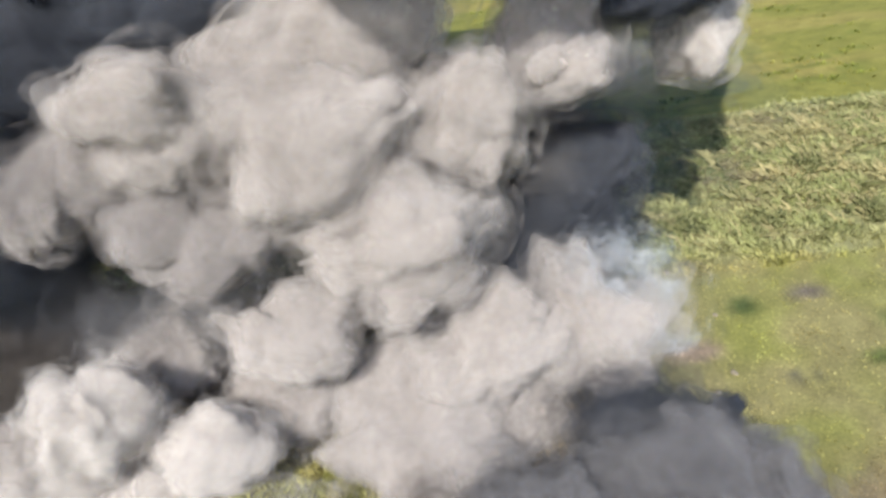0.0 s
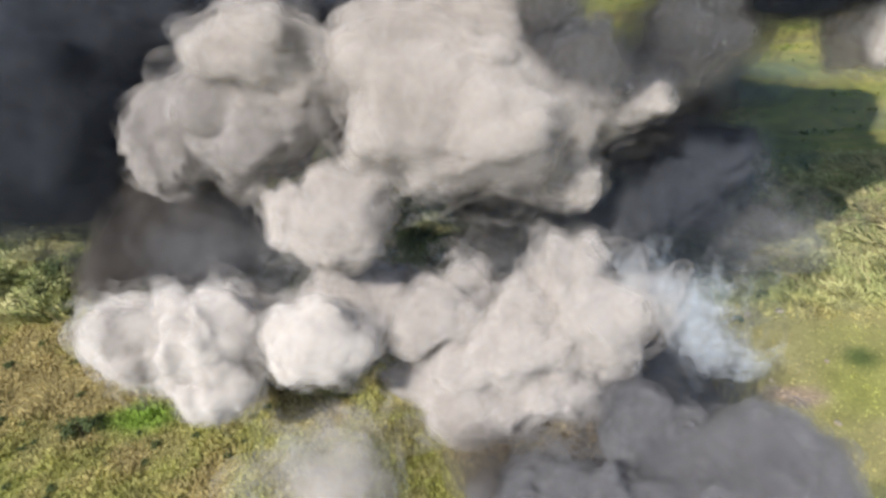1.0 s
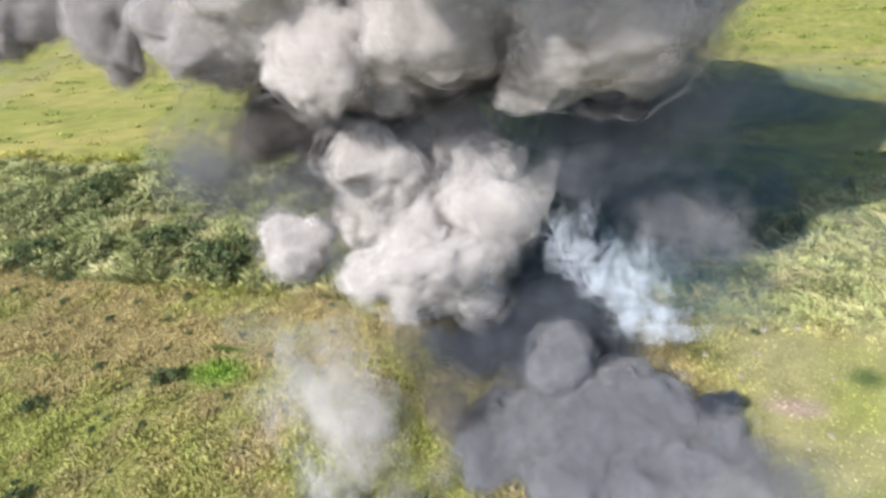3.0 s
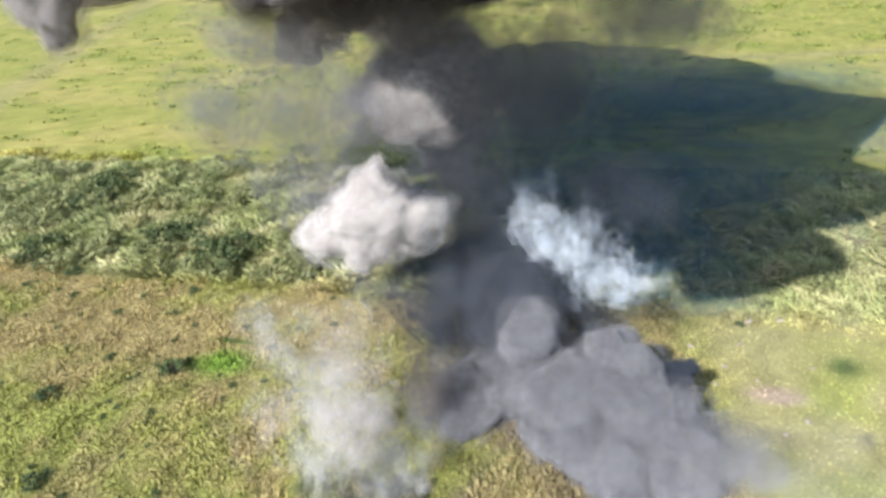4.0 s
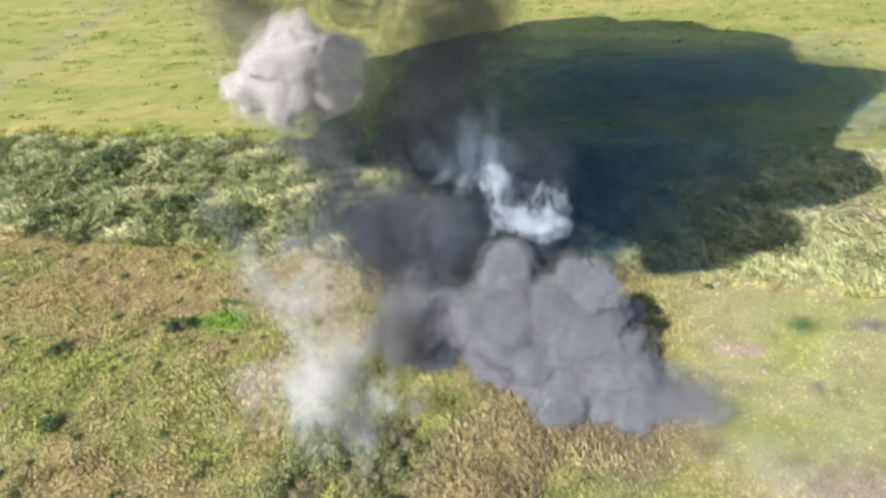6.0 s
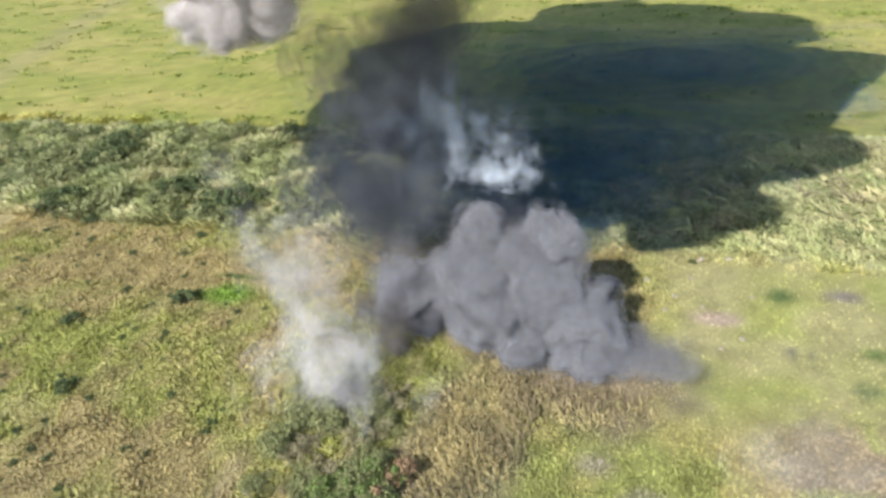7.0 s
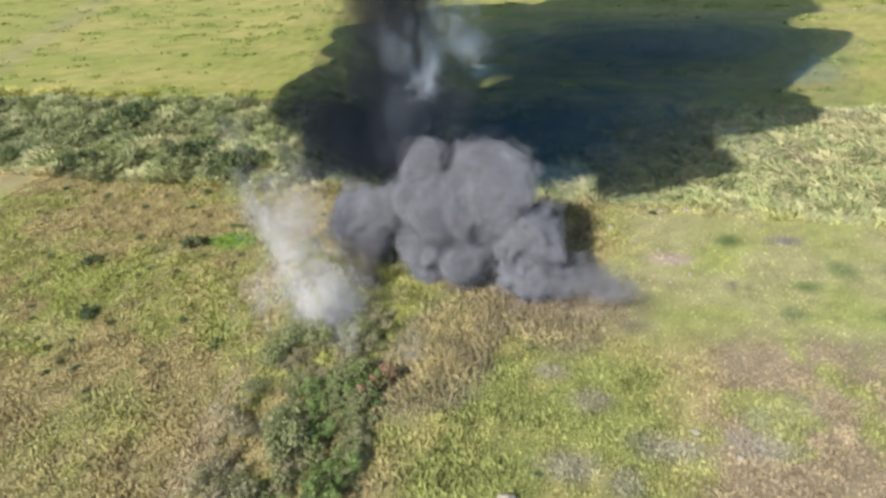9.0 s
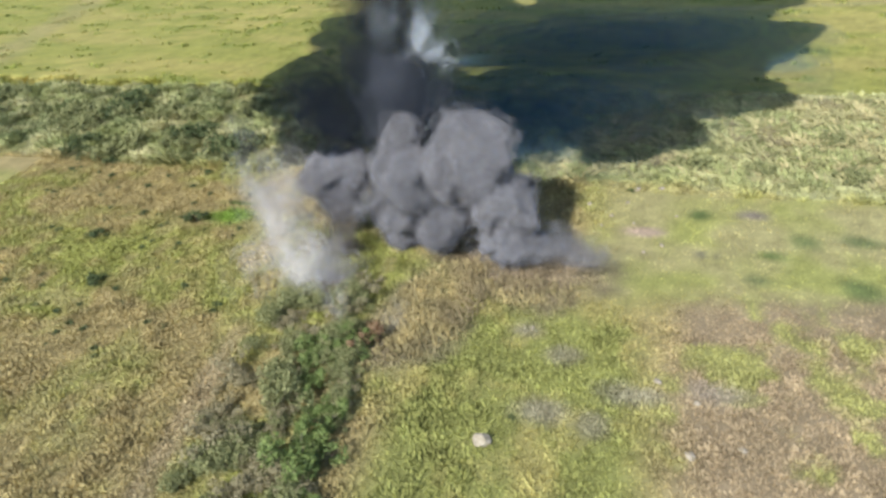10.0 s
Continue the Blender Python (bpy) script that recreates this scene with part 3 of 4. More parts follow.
# straw stalks lying and leaning among the weeds
x, y = scatter(2600, 3, 44, 35.5, 56, 33, lambda x, y: 0.15 + 0.85 * step(0.45, 0.6, fbm(x, y, 3.0, 3, shift=2.7)))
stalks = np.stack([np.interp(fbm(x, y, 1.3, 2, shift=4), [0.3, 0.7], [a, b]) for a, b in ((0.32, 0.47), (0.31, 0.42), (0.15, 0.22))], 1)
tufts("dry_stalks", "pale straw stalks leaning among the weeds of the strip", x, y, 0.5 + 0.6 * fbm(x, y, 2.0, 2, shift=1.4), 5, 0.075, 1.9, 1.0, seed=34, colours=stalks)
# pasture beyond
x, y = scatter(26000, -170, 55, 57, 150, 25, lambda x, y: 0.25 + 0.75 * (fbm(x, y * 2.2, 4.0, 3, shift=7.9) > 0.6))
tufts("pasture_grass", "short yellow-green pasture grass with darker tussocks", x, y, 0.1 + 0.35 * step(0.58, 0.74, fbm(x, y * 2.2, 4.0, 3, shift=7.9)), 3, 0.22, 1.2, seed=26)
# standing dry reeds and straw in front of the blast
x, y = scatter(9000, -9, 9, 8, 23, 27, lambda x, y: (1 - step(0.5, 1.05, np.hypot((x + 3.6 - 0.2 * (y - 14)) / 3.4, (y - 15.5) / 6.5))) + 0.45 * (1 - step(0.3, 1.05, np.hypot((x - 2.0) / 4.5, (y - 17.8) / 2.2))))
scorched = step(0.45, 0.62, fbm(x, y, 2.2, 3, shift=6.6)) * step(-4.5, -1.0, x)
straw = np.stack([np.interp(fbm(x, y, 1.5, 2, shift=3), [0.3, 0.7], [a, b]) for a, b in ((0.3, 0.46), (0.26, 0.39), (0.13, 0.19))], 1)
straw = blend(straw, (0.17, 0.135, 0.1), 0.5 * scorched)
tufts("dry_reeds", "standing straw-coloured dry reeds, scorched at the foot", x, y, 0.35 + 0.45 * fbm(x, y, 2.0, 2, shift=1.0), 5, 0.042, 0.6, 1.1, seed=28, colours=straw)


# ---- shrubs ----
def shrub(name, label, x, y, width, height, leaves, low, high, seed, leaf=0.15):
    """Bent stems and a crown of separate leaves in clumps."""
    rng = np.random.default_rng(seed)
    ob = tagged(new(name), label, "bush", "bushes of the meadow")
    clumps = rng.normal(size=(max(5, int(7 * width)), 3)) * (0.36 * width, 0.36 * width, 0.24 * height) + (0, 0, 0.6 * height)
    clumps[:, 2] = np.clip(clumps[:, 2], 0.25 * height, height)
    # stems
    verts, faces = [], []
    for k, c in enumerate(clumps):
        base = rng.normal(size=2) * 0.08 * width
        bend = rng.normal(size=2) * 0.1 * width
        for s in range(4):
            u = s / 3
            r = 0.035 * height ** 0.5 * (1 - 0.75 * u)
            mid = np.array([base[0] + (c[0] - base[0]) * u + bend[0] * u * (1 - u) * 3, base[1] + (c[1] - base[1]) * u + bend[1] * u * (1 - u) * 3, -0.1 + (c[2] + 0.1) * u])
            for q in range(5):
                verts.append(mid + r * np.array([math.cos(q * 1.2566), math.sin(q * 1.2566), 0]))
        o = k * 20
        faces += [(o + s * 5 + q, o + s * 5 + (q + 1) % 5, o + (s + 1) * 5 + (q + 1) % 5, o + (s + 1) * 5 + q) for s in range(3) for q in range(5)]
    me = bpy.data.meshes.new("trunk")
    me.from_pydata(np.array(verts), [], faces)
    colour_attribute(me, np.tile((0.16, 0.13, 0.1), (len(verts), 1)))
    me.materials.append(LEAF)
    new("trunk", me).parent = ob
    # leaves
    pick = rng.integers(0, len(clumps), leaves)
    way = rng.normal(size=(leaves, 3))
    way /= np.linalg.norm(way, axis=1, keepdims=True)
    size = rng.uniform(0.14, 0.34, len(clumps)) * width
    at = clumps[pick] + way * (size[pick] * rng.uniform(0.35, 1.05, leaves) ** 0.6)[:, None] * (1, 1, 0.8)
    at[:, 2] = np.maximum(at[:, 2], 0.05)
    u = rng.normal(size=(leaves, 3))
    u /= np.linalg.norm(u, axis=1, keepdims=True)
    v = np.cross(u, way + 0.3 * rng.normal(size=(leaves, 3)))
    v /= np.linalg.norm(v, axis=1, keepdims=True)
    ln_, wd = leaf * rng.uniform(0.7, 1.4, (leaves, 1)), leaf * rng.uniform(0.3, 0.6, (leaves, 1))
    quad = np.stack([at - u * ln_, at + v * wd, at + u * ln_, at - v * wd], 1).reshape(-1, 3)
    me = bpy.data.meshes.new("foliage")
    me.from_pydata(quad, [], np.arange(leaves * 4).reshape(-1, 4))
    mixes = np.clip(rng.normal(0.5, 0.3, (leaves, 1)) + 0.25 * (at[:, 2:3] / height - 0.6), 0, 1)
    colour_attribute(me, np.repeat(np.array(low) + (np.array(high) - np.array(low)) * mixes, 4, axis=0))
    me.materials.append(LEAF)
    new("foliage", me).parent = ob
    ob.matrix_basis = pose(x, y, float(relief(np.array(x), np.array(y))) - 0.02)
    return ob


GREEN, OLIVE, GREY, DARK, RUST = (((0.085, 0.125, 0.04), (0.28, 0.36, 0.11)), ((0.13, 0.15, 0.06), (0.37, 0.38, 0.17)), ((0.2, 0.185, 0.1), (0.46, 0.41, 0.24)),
                                  ((0.045, 0.065, 0.028), (0.16, 0.2, 0.08)), ((0.2, 0.13, 0.07), (0.38, 0.26, 0.15)))
GREEN_BUSH = shrub("bush", "bright green leafy bush in the overgrown belt", -6.6, 1.5, 2.4, 1.8, 2400, *GREEN, 41, leaf=0.11)
OLIVE_BUSH = shrub("bush", "olive green bush with bare twigs in the belt", -9.8, 5.5, 2.5, 1.7, 2000, *OLIVE, 42, leaf=0.11)
GREY_BUSH = shrub("bush", "grey-green half-dry bush in the belt", -11.3, 2.0, 2.3, 1.4, 1500, *GREY, 43, leaf=0.1)
DARK_BUSH = shrub("bush", "low dark green bush standing in the meadow", -27.0, 23.3, 1.3, 0.8, 600, *DARK, 44, leaf=0.12)
WEED_BUSH = shrub("bush", "dark green thicket bush in the weedy strip", -45.0, 46.0, 3.2, 1.7, 1300, *OLIVE, 45, leaf=0.2)
SHADE_BUSH = shrub("bush", "dense dark bush in the weedy strip", -52.0, 48.5, 3.4, 1.9, 1400, *DARK, 46, leaf=0.2)
shrub("rust_bush", "rust-orange withered bush beside the reeds", -6.2, 11.0, 1.5, 1.1, 700, *RUST, 47, leaf=0.12)


def place(ob, x, y, turn, size):
    made = copy_thing(ob, pose(x, y, float(relief(np.array(x), np.array(y))) - 0.03, 0, 0, turn))
    made.scale = (size, size, size * 0.95)
    return made


rng = random.Random(7)
for k in range(92):  # the belt: green on its right, dry on its left
    v = rng.random()
    y = -4 + 21 * v
    side = rng.random()
    x = -13.2 - 0.13 * (y + 3) + side * (8.6 - 0.12 * (y + 3)) + 0.8
    kind = GREEN_BUSH if side > 0.6 and y < 11 and rng.random() < 0.6 else OLIVE_BUSH if rng.random() < 0.5 else GREY_BUSH
    place(kind, x, y, rng.uniform(0, 360), rng.uniform(0.38, 0.82))
for k in range(60):  # thickets on the strip
    x, y = rng.uniform(-78, -22), rng.choice((35.5, 36.5, 40, 45, 48, 51, 54)) + rng.uniform(-1.2, 1.2)
    place(SHADE_BUSH if rng.random() < 0.25 else WEED_BUSH, x, y, rng.uniform(0, 360), rng.uniform(0.45, 1.0))
for k in range(22):
    place(GREY_BUSH if rng.random() < 0.7 else WEED_BUSH, rng.uniform(8, 36), rng.uniform(37, 55), rng.uniform(0, 360), rng.uniform(0.35, 0.7))
for x, y, size in ((-29.3, 13.8, 1.0), (-34.2, 19.8, 1.0), (-38.3, 20.1, 0.7), (-32.5, 23.9, 0.7), (-35.6, 28.7, 0.7), (-39.0, 26.3, 0.6), (-43.5, 33.2, 1.0), (-30.9, 29.2, 0.6),
                   (-34.8, 30.9, 0.6), (-26.0, 19.0, 0.5), (-22.0, 14.5, 0.6), (-36.5, 24.4, 0.5), (-41.0, 30.2, 0.8), (-29.0, 26.3, 0.5), (-24.4, 28.4, 0.5), (-20.8, 10.2, 0.5),
                   (9.0, 33.2, 0.6), (3.2, 6.8, 0.4), (-31.0, 32.0, 0.9), (-46.5, 31.0, 0.7)):
    place(DARK_BUSH, x, y, rng.uniform(0, 360), size * (0.8 if size > 0.9 else 0.6))


for k in range(95):  # small dark weeds dotted over the meadow
    x, y = rng.uniform(-47, -17), rng.uniform(6, 33)
    place(DARK_BUSH, x, y, rng.uniform(0, 360), rng.uniform(0.16, 0.34))


# ---- stones and debris ----
m, ns, ln = material("pale stone")
co = ns.new("ShaderNodeTexCoord")
n1 = node(ns, "TexNoise", Scale=5.0, Detail=7.0)
r = ramp(ns, (0.35, (0.24, 0.2, 0.13)), (0.65, (0.36, 0.31, 0.22)))
ln.new(co.outputs["Object"], n1.inputs["Vector"])
ln.new(n1.outputs[0], r.inputs[0])
ln.new(r.outputs[0], ns["Principled BSDF"].inputs["Base Color"])
ns["Principled BSDF"].inputs["Roughness"].default_value = 0.9
STONE = m


def stone(name, label, x, y, a, b, c, seed):
    rng = np.random.default_rng(seed)
    ways, faces = BALLS[4] if a > 0.4 else BALLS[2]
    planes = rng.normal(size=(14, 3))
    planes /= np.linalg.norm(planes, axis=1, keepdims=True)
    cut = rng.uniform(0.75, 1.0, 14)
    dist = np.min(np.where(ways @ planes.T > 0.05, cut / np.maximum(ways @ planes.T, 0.05), 9), axis=1)
    me = bpy.data.meshes.new(name)
    me.from_pydata(ways * np.minimum(dist, 1.15)[:, None] * (a, b, c), [], faces)
    me.materials.append(STONE)
    ob = tagged(new(name, me), label, "stone", "stones on the turf")
    ob.matrix_basis = pose(x, y, float(relief(np.array(x), np.array(y))) + 0.45 * c, 0, 0, rng.uniform(0, 360))
    return ob


stone("boulder", "pale sand-coloured boulder lying in green grass", 2.0, 4.9, 0.45, 0.4, 0.38, 61)
for k, (x, y, a) in enumerate(((11.3, 25.1, 0.2), (10.0, 24.0, 0.16), (11.5, 34.0, 0.26), (9.6, 33.6, 0.3), (8.8, 31.3, 0.18), (7.6, 29.0, 0.2), (6.9, 27.4, 0.16), (3.3, 14.3, 0.15),
                               (12.5, 29.6, 0.15), (14.6, 6.8, 0.24), (12.7, 9.6, 0.2), (10.7, 10.9, 0.24), (12.1, 6.0, 0.3), (9.3, 28.1, 0.14), (5.8, 30.6, 0.2))):
    stone("stone", "small pale stone lying on the turf", x, y, a, a * 0.8, a * 0.6, 70 + k)


def motions():
    walk(b1, drift(-2.6, (0, -0.26, 24.00, 5.14), (1, -3.86, 24.00, 5.90), (1.6, -6.58, 24.00, 7.60), (2.5, -8.69, 24.00, 9.29), (4, -11.69, 24.00, 12.18), (4.5, -12.57, 24.00, 13.62), (5.5, -13.29, 24.00, 17.00), (6.8, -16.88, 24.00, 20.25), (8, -19.42, 24.00, 24.57), (10, -22.59, 24.00, 29.82)))
    walk(b2, drift(-4.0, (0, 3.19, 25.00, 4.99), (1, -1.09, 25.00, 7.01), (1.6, -4.10, 25.00, 9.13), (2.5, -5.76, 25.00, 10.77), (4, -9.69, 34.00, 14.79), (5, -10.30, 36.00, 21.72), (10, -12.57, 43.50, 34.85)))
    walk(b3, drift(-1.0, (0, -0.12, 23.50, 0.18), (1, -2.92, 23.50, 3.37), (1.6, -5.53, 23.50, 4.96), (2.5, -6.50, 23.50, 6.82), (4, -14.83, 31.00, 8.08), (4.5, -15.95, 31.00, 10.04), (5.5, -16.87, 31.00, 14.41), (6.8, -21.21, 31.00, 18.78), (8, -24.20, 31.00, 24.17), (10, -27.94, 31.00, 29.42)))
    walk(b4, drift(-3.5, (0, -2.78, 25.00, 7.82), (1, -6.75, 25.00, 6.11), (1.6, -9.43, 25.00, 8.46), (2.5, -11.08, 25.00, 11.12), (4, -12.22, 34.00, 20.81), (5, -11.11, 36.00, 27.03), (10, -6.95, 43.50, 40.15)))
    walk(b5, drift(-4.3, (0, 5.48, 24.00, 2.79), (1, 0.79, 24.00, 5.90), (1.6, -2.04, 24.00, 8.13), (2.5, -4.05, 24.00, 10.54), (4, -9.56, 34.00, 11.83), (5, -9.05, 36.00, 19.74), (10, -7.11, 43.50, 32.87)))
    walk(b6, drift(-1.0, (0, -3.55, 24.00, 1.81), (0.6, -4.30, 24.00, 2.76), (1, -5.52, 27.00, 2.80), (2, -9.60, 30.00, 6.65), (4, -10.67, 34.00, 15.86), (10, -13.08, 43.00, 31.61)))
    walk(a1, drift(4.2, (0, -11.01, 25.00, 15.67), (1, -12.02, 25.00, 17.97), (1.6, -14.73, 25.00, 19.12), (2.5, -15.64, 25.00, 20.16), (4, -15.65, 25.00, 26.89), (10, -15.68, 25.00, 42.64)))
    walk(a2, drift(3.0, (0, -6.16, 26.00, 14.62), (1, -6.52, 26.00, 17.14), (1.6, -7.36, 26.00, 18.94), (2.5, -7.48, 26.00, 20.40), (4, -8.86, 26.00, 27.35), (10, -13.02, 26.00, 43.10)))
    walk(a3, drift(2.7, (0, -0.30, 27.00, 14.37), (1, -1.05, 27.00, 16.75), (1.6, -2.08, 27.00, 18.36), (2.5, -0.44, 27.00, 20.18), (4, 0.04, 27.00, 26.23), (10, 1.46, 27.00, 41.98)))
    walk(a4, drift(-2.8, (0, -4.81, 28.00, 17.73), (1, -4.51, 28.00, 19.59), (2.5, -5.80, 28.00, 23.31), (4, -5.65, 28.00, 29.21), (10, -5.21, 28.00, 44.96)))
    walk(a5, drift(0.4, (0, 2.46, 28.00, 16.82), (1, 3.29, 28.00, 18.17), (1.6, 1.27, 28.00, 19.55), (2.5, 1.75, 28.00, 20.57), (4, 2.22, 28.00, 26.03), (10, 3.62, 28.00, 41.78)))
    walk(a6, drift(-2.2, (0, -10.99, 25.00, 11.06), (0.6, -11.79, 25.00, 14.24), (1, -13.43, 25.00, 16.01), (2.5, -18.59, 25.00, 18.73), (4, -18.35, 25.00, 26.23), (10, -17.63, 25.00, 41.98)))
    walk(a7, drift(-3.3, (0, -8.97, 24.00, 7.03), (0.4, -9.88, 24.00, 9.06), (0.6, -10.28, 24.00, 9.78), (1, -11.48, 24.00, 12.38), (1.4, -13.07, 24.00, 14.57), (2, -13.98, 24.00, 16.71), (2.5, -13.23, 24.00, 17.95), (4, -13.92, 24.00, 25.38), (10, -16.00, 24.00, 41.13)))
    walk(a8, drift(-3.9, (0, -1.53, 26.00, 9.77), (1, -1.30, 26.00, 12.84), (1.6, -3.26, 26.00, 13.93), (2.5, -3.99, 26.00, 15.74), (4, -4.33, 26.00, 24.60), (5, -3.80, 26.00, 27.86), (10, -1.81, 26.00, 40.08)))
    walk(a9, drift(-2.9, (0, -14.20, 26.00, 14.42), (1, -15.53, 26.00, 15.28), (1.6, -20.91, 26.00, 18.54), (2.5, -23.28, 26.00, 20.41), (4, -28.40, 26.00, 23.20), (5, -30.29, 26.00, 25.74), (10, -37.37, 26.00, 35.28)))
    walk(a10, drift(4.3, (0, -16.01, 26.00, 13.05), (1, -17.22, 26.00, 14.85), (1.6, -25.63, 26.00, 18.10), (2.5, -29.12, 26.00, 20.03), (4, -34.14, 26.00, 24.84), (10, -49.20, 26.00, 39.26)))
    walk(a11, drift(3.3, (0, -4.29, 26.00, 10.21), (1, -5.11, 26.00, 15.22), (1.6, -6.75, 26.00, 17.11), (2.5, -1.47, 26.00, 19.10), (4, -2.05, 26.00, 25.06), (10, -3.80, 26.00, 40.81)))
    walk(a12, drift(3.1, (0, -6.14, 26.00, 7.71), (1, -9.37, 26.00, 14.96), (1.6, -12.07, 26.00, 16.16), (2.5, -11.50, 26.00, 16.78), (4, -11.91, 26.00, 24.16), (10, -13.14, 26.00, 39.91)))
    walk(a13, drift(3.0, (0, 3.52, 27.00, 15.42), (1, 1.37, 27.00, 15.92), (1.6, -0.49, 27.00, 17.21), (2.5, -0.97, 27.00, 17.67), (4, -0.94, 27.00, 23.44), (10, -0.83, 27.00, 39.19)))
    walk(c1, drift(-3.1, (0, -19.32, 22.00, 4.17), (0.6, -20.45, 22.00, 3.89), (1, -20.21, 22.00, 6.85), (1.6, -21.13, 22.00, 7.96), (2.5, -17.96, 22.00, 10.55), (4, -14.31, 29.00, 9.18), (4.5, -15.36, 29.00, 11.03), (5.5, -16.15, 29.00, 15.13), (6.8, -20.17, 29.00, 19.20), (8, -22.83, 29.00, 24.28), (10, -26.17, 29.00, 29.53)))
    walk(c2, drift(-1.9, (0, -16.27, 22.00, 5.13), (0.6, -17.02, 22.00, 4.97), (1, -16.85, 22.00, 7.17), (1.6, -18.94, 22.00, 8.14), (2.5, -17.55, 32.00, 9.78), (4, -18.76, 37.00, 19.48), (5, -17.53, 38.00, 26.88), (10, -12.93, 41.75, 40.01)))
    walk(c3, drift(1.3, (0, -12.62, 22.50, 2.84), (0.6, -12.33, 22.50, 4.46), (1, -12.10, 22.50, 7.09), (1.6, -14.85, 22.50, 7.96), (2.5, -15.04, 28.00, 6.68), (4, -13.61, 36.00, 20.50), (5, -13.81, 38.00, 27.19), (10, -14.53, 45.50, 40.31)))
    walk(c4, drift(2.3, (0, -15.60, 21.50, 0.81), (0.6, -17.40, 21.50, 2.43), (1, -16.99, 21.50, 5.00), (1.6, -18.40, 21.50, 6.90), (2.5, -15.56, 30.00, 8.18), (4, -13.94, 30.00, 9.06), (4.5, -14.96, 30.00, 10.83), (5.5, -15.94, 30.00, 15.02), (6.8, -20.16, 30.00, 19.08), (8, -23.11, 30.00, 24.20), (10, -26.79, 30.00, 29.45)))
    walk(c6, drift(3.5, (0, -10.06, 26.00, 1.12), (0.5, -9.67, 26.00, 3.40), (1, -10.82, 26.00, 5.73), (1.6, -12.77, 26.00, 7.25), (2.5, -9.45, 29.00, 7.57), (4, -11.40, 34.00, 21.98), (5, -10.99, 36.00, 28.09), (10, -9.44, 43.50, 41.21)))
    walk(c7, drift(3.8, (0, -14.34, 26.50, 4.36), (0.5, -15.01, 26.50, 4.76), (1, -17.26, 26.50, 4.31), (1.6, -17.69, 26.50, 5.84), (2.5, -10.81, 30.00, 6.51), (4, -16.45, 36.00, 21.27), (5, -15.35, 37.00, 28.45), (10, -11.26, 40.75, 41.58)))
    walk(c5, drift(-4.1, (0, -20.02, 23.00, 1.36), (0.5, -22.46, 23.00, 1.23), (1, -21.24, 23.50, 5.97), (1.6, -22.80, 24.00, 6.78), (2.5, -17.08, 33.00, 10.49), (4, -18.15, 37.00, 22.50), (10, -21.36, 49.00, 38.25)))
    walk(k1, drift(1.1, (0, -21.79, 34.00, 14.75), (1, -26.52, 34.00, 17.72), (2.5, -36.18, 34.00, 28.00), (4, -35.73, 34.00, 36.00), (10, -34.38, 34.00, 45.74)))
    walk(k2, drift(1.7, (0, -22.34, 30.00, 4.32), (0.5, -23.43, 30.00, 5.45), (1, -22.13, 30.00, 9.65), (1.6, -22.53, 30.00, 10.53), (2.5, -18.03, 30.00, 13.84), (4, -14.61, 30.00, 24.85), (5, -13.22, 30.00, 30.89), (10, -8.03, 30.00, 44.02)))
    walk(k3, drift(0.1, (0, -14.87, 31.00, 1.36), (1, -18.72, 31.00, 9.37), (1.6, -22.20, 31.00, 11.15), (2.5, -20.29, 31.00, 12.38), (4, -15.38, 31.00, 23.19), (5, -12.90, 31.00, 28.71), (10, -3.58, 31.00, 41.83)))
    walk(k4, drift(-3.2, (0, -3.02, 29.00, 3.08), (1, -4.60, 29.00, 10.79), (1.6, -8.88, 29.00, 12.87), (2.5, -10.93, 29.00, 15.19), (4, -9.36, 29.00, 21.61), (5, -8.07, 29.00, 25.59), (10, -3.21, 29.00, 38.72)))
    walk(k5, drift(-0.3, (0, -3.48, 33.00, 11.10), (1, -3.78, 33.00, 13.90), (2.5, -12.63, 33.00, 16.42), (4, -10.26, 33.00, 23.76), (10, -3.15, 33.00, 39.51)))
    walk(k6, drift(-4.1, (0, -11.39, 32.00, 18.21), (1, -12.55, 32.00, 19.07), (2.5, -21.02, 32.00, 22.52), (4, -20.51, 32.00, 28.46), (10, -18.98, 32.00, 44.21)))
    walk(e1, drift(0, (0, -11.73, 18.08, 1.20), (1, -12.72, 21.00, 1.74), (1.6, -14.04, 21.00, 3.27), (2.5, -14.45, 21.00, 5.09), (4, -16.15, 21.00, 5.93), (4.5, -16.21, 21.00, 6.88), (5.5, -16.45, 21.00, 7.65), (7.5, -17.25, 21.00, 6.88), (10, -17.84, 21.00, 5.40)))
    walk(e2, drift(0, (0, -11.09, 16.90, 1.20), (1, -10.71, 19.05, 1.20), (1.6, -12.49, 20.00, 1.54), (2.5, -12.61, 20.00, 2.88), (4, -13.95, 20.00, 3.05), (4.5, -13.97, 20.00, 4.21), (5.5, -14.24, 20.00, 4.46), (7.5, -15.63, 20.00, 4.90), (10, -16.55, 20.00, 4.12)))
    walk(e3, drift(0, (0, -10.72, 14.93, 1.20), (1, -11.10, 16.86, 1.20), (2.5, -12.82, 17.55, 1.20), (4, -13.83, 17.71, 1.20), (4.5, -14.17, 18.30, 1.20), (5.5, -14.37, 18.37, 1.20), (7.5, -14.45, 18.50, 2.61), (10, -15.40, 18.50, 2.43)))
    walk(e4, drift(0, (0, -9.20, 14.70, 1.20), (2.5, -11.12, 15.37, 1.20), (4, -11.90, 15.71, 1.20), (4.5, -12.15, 15.46, 1.20), (5.5, -12.25, 15.07, 1.20), (7.5, -11.69, 15.87, 1.20), (10, -11.78, 15.44, 1.20)))
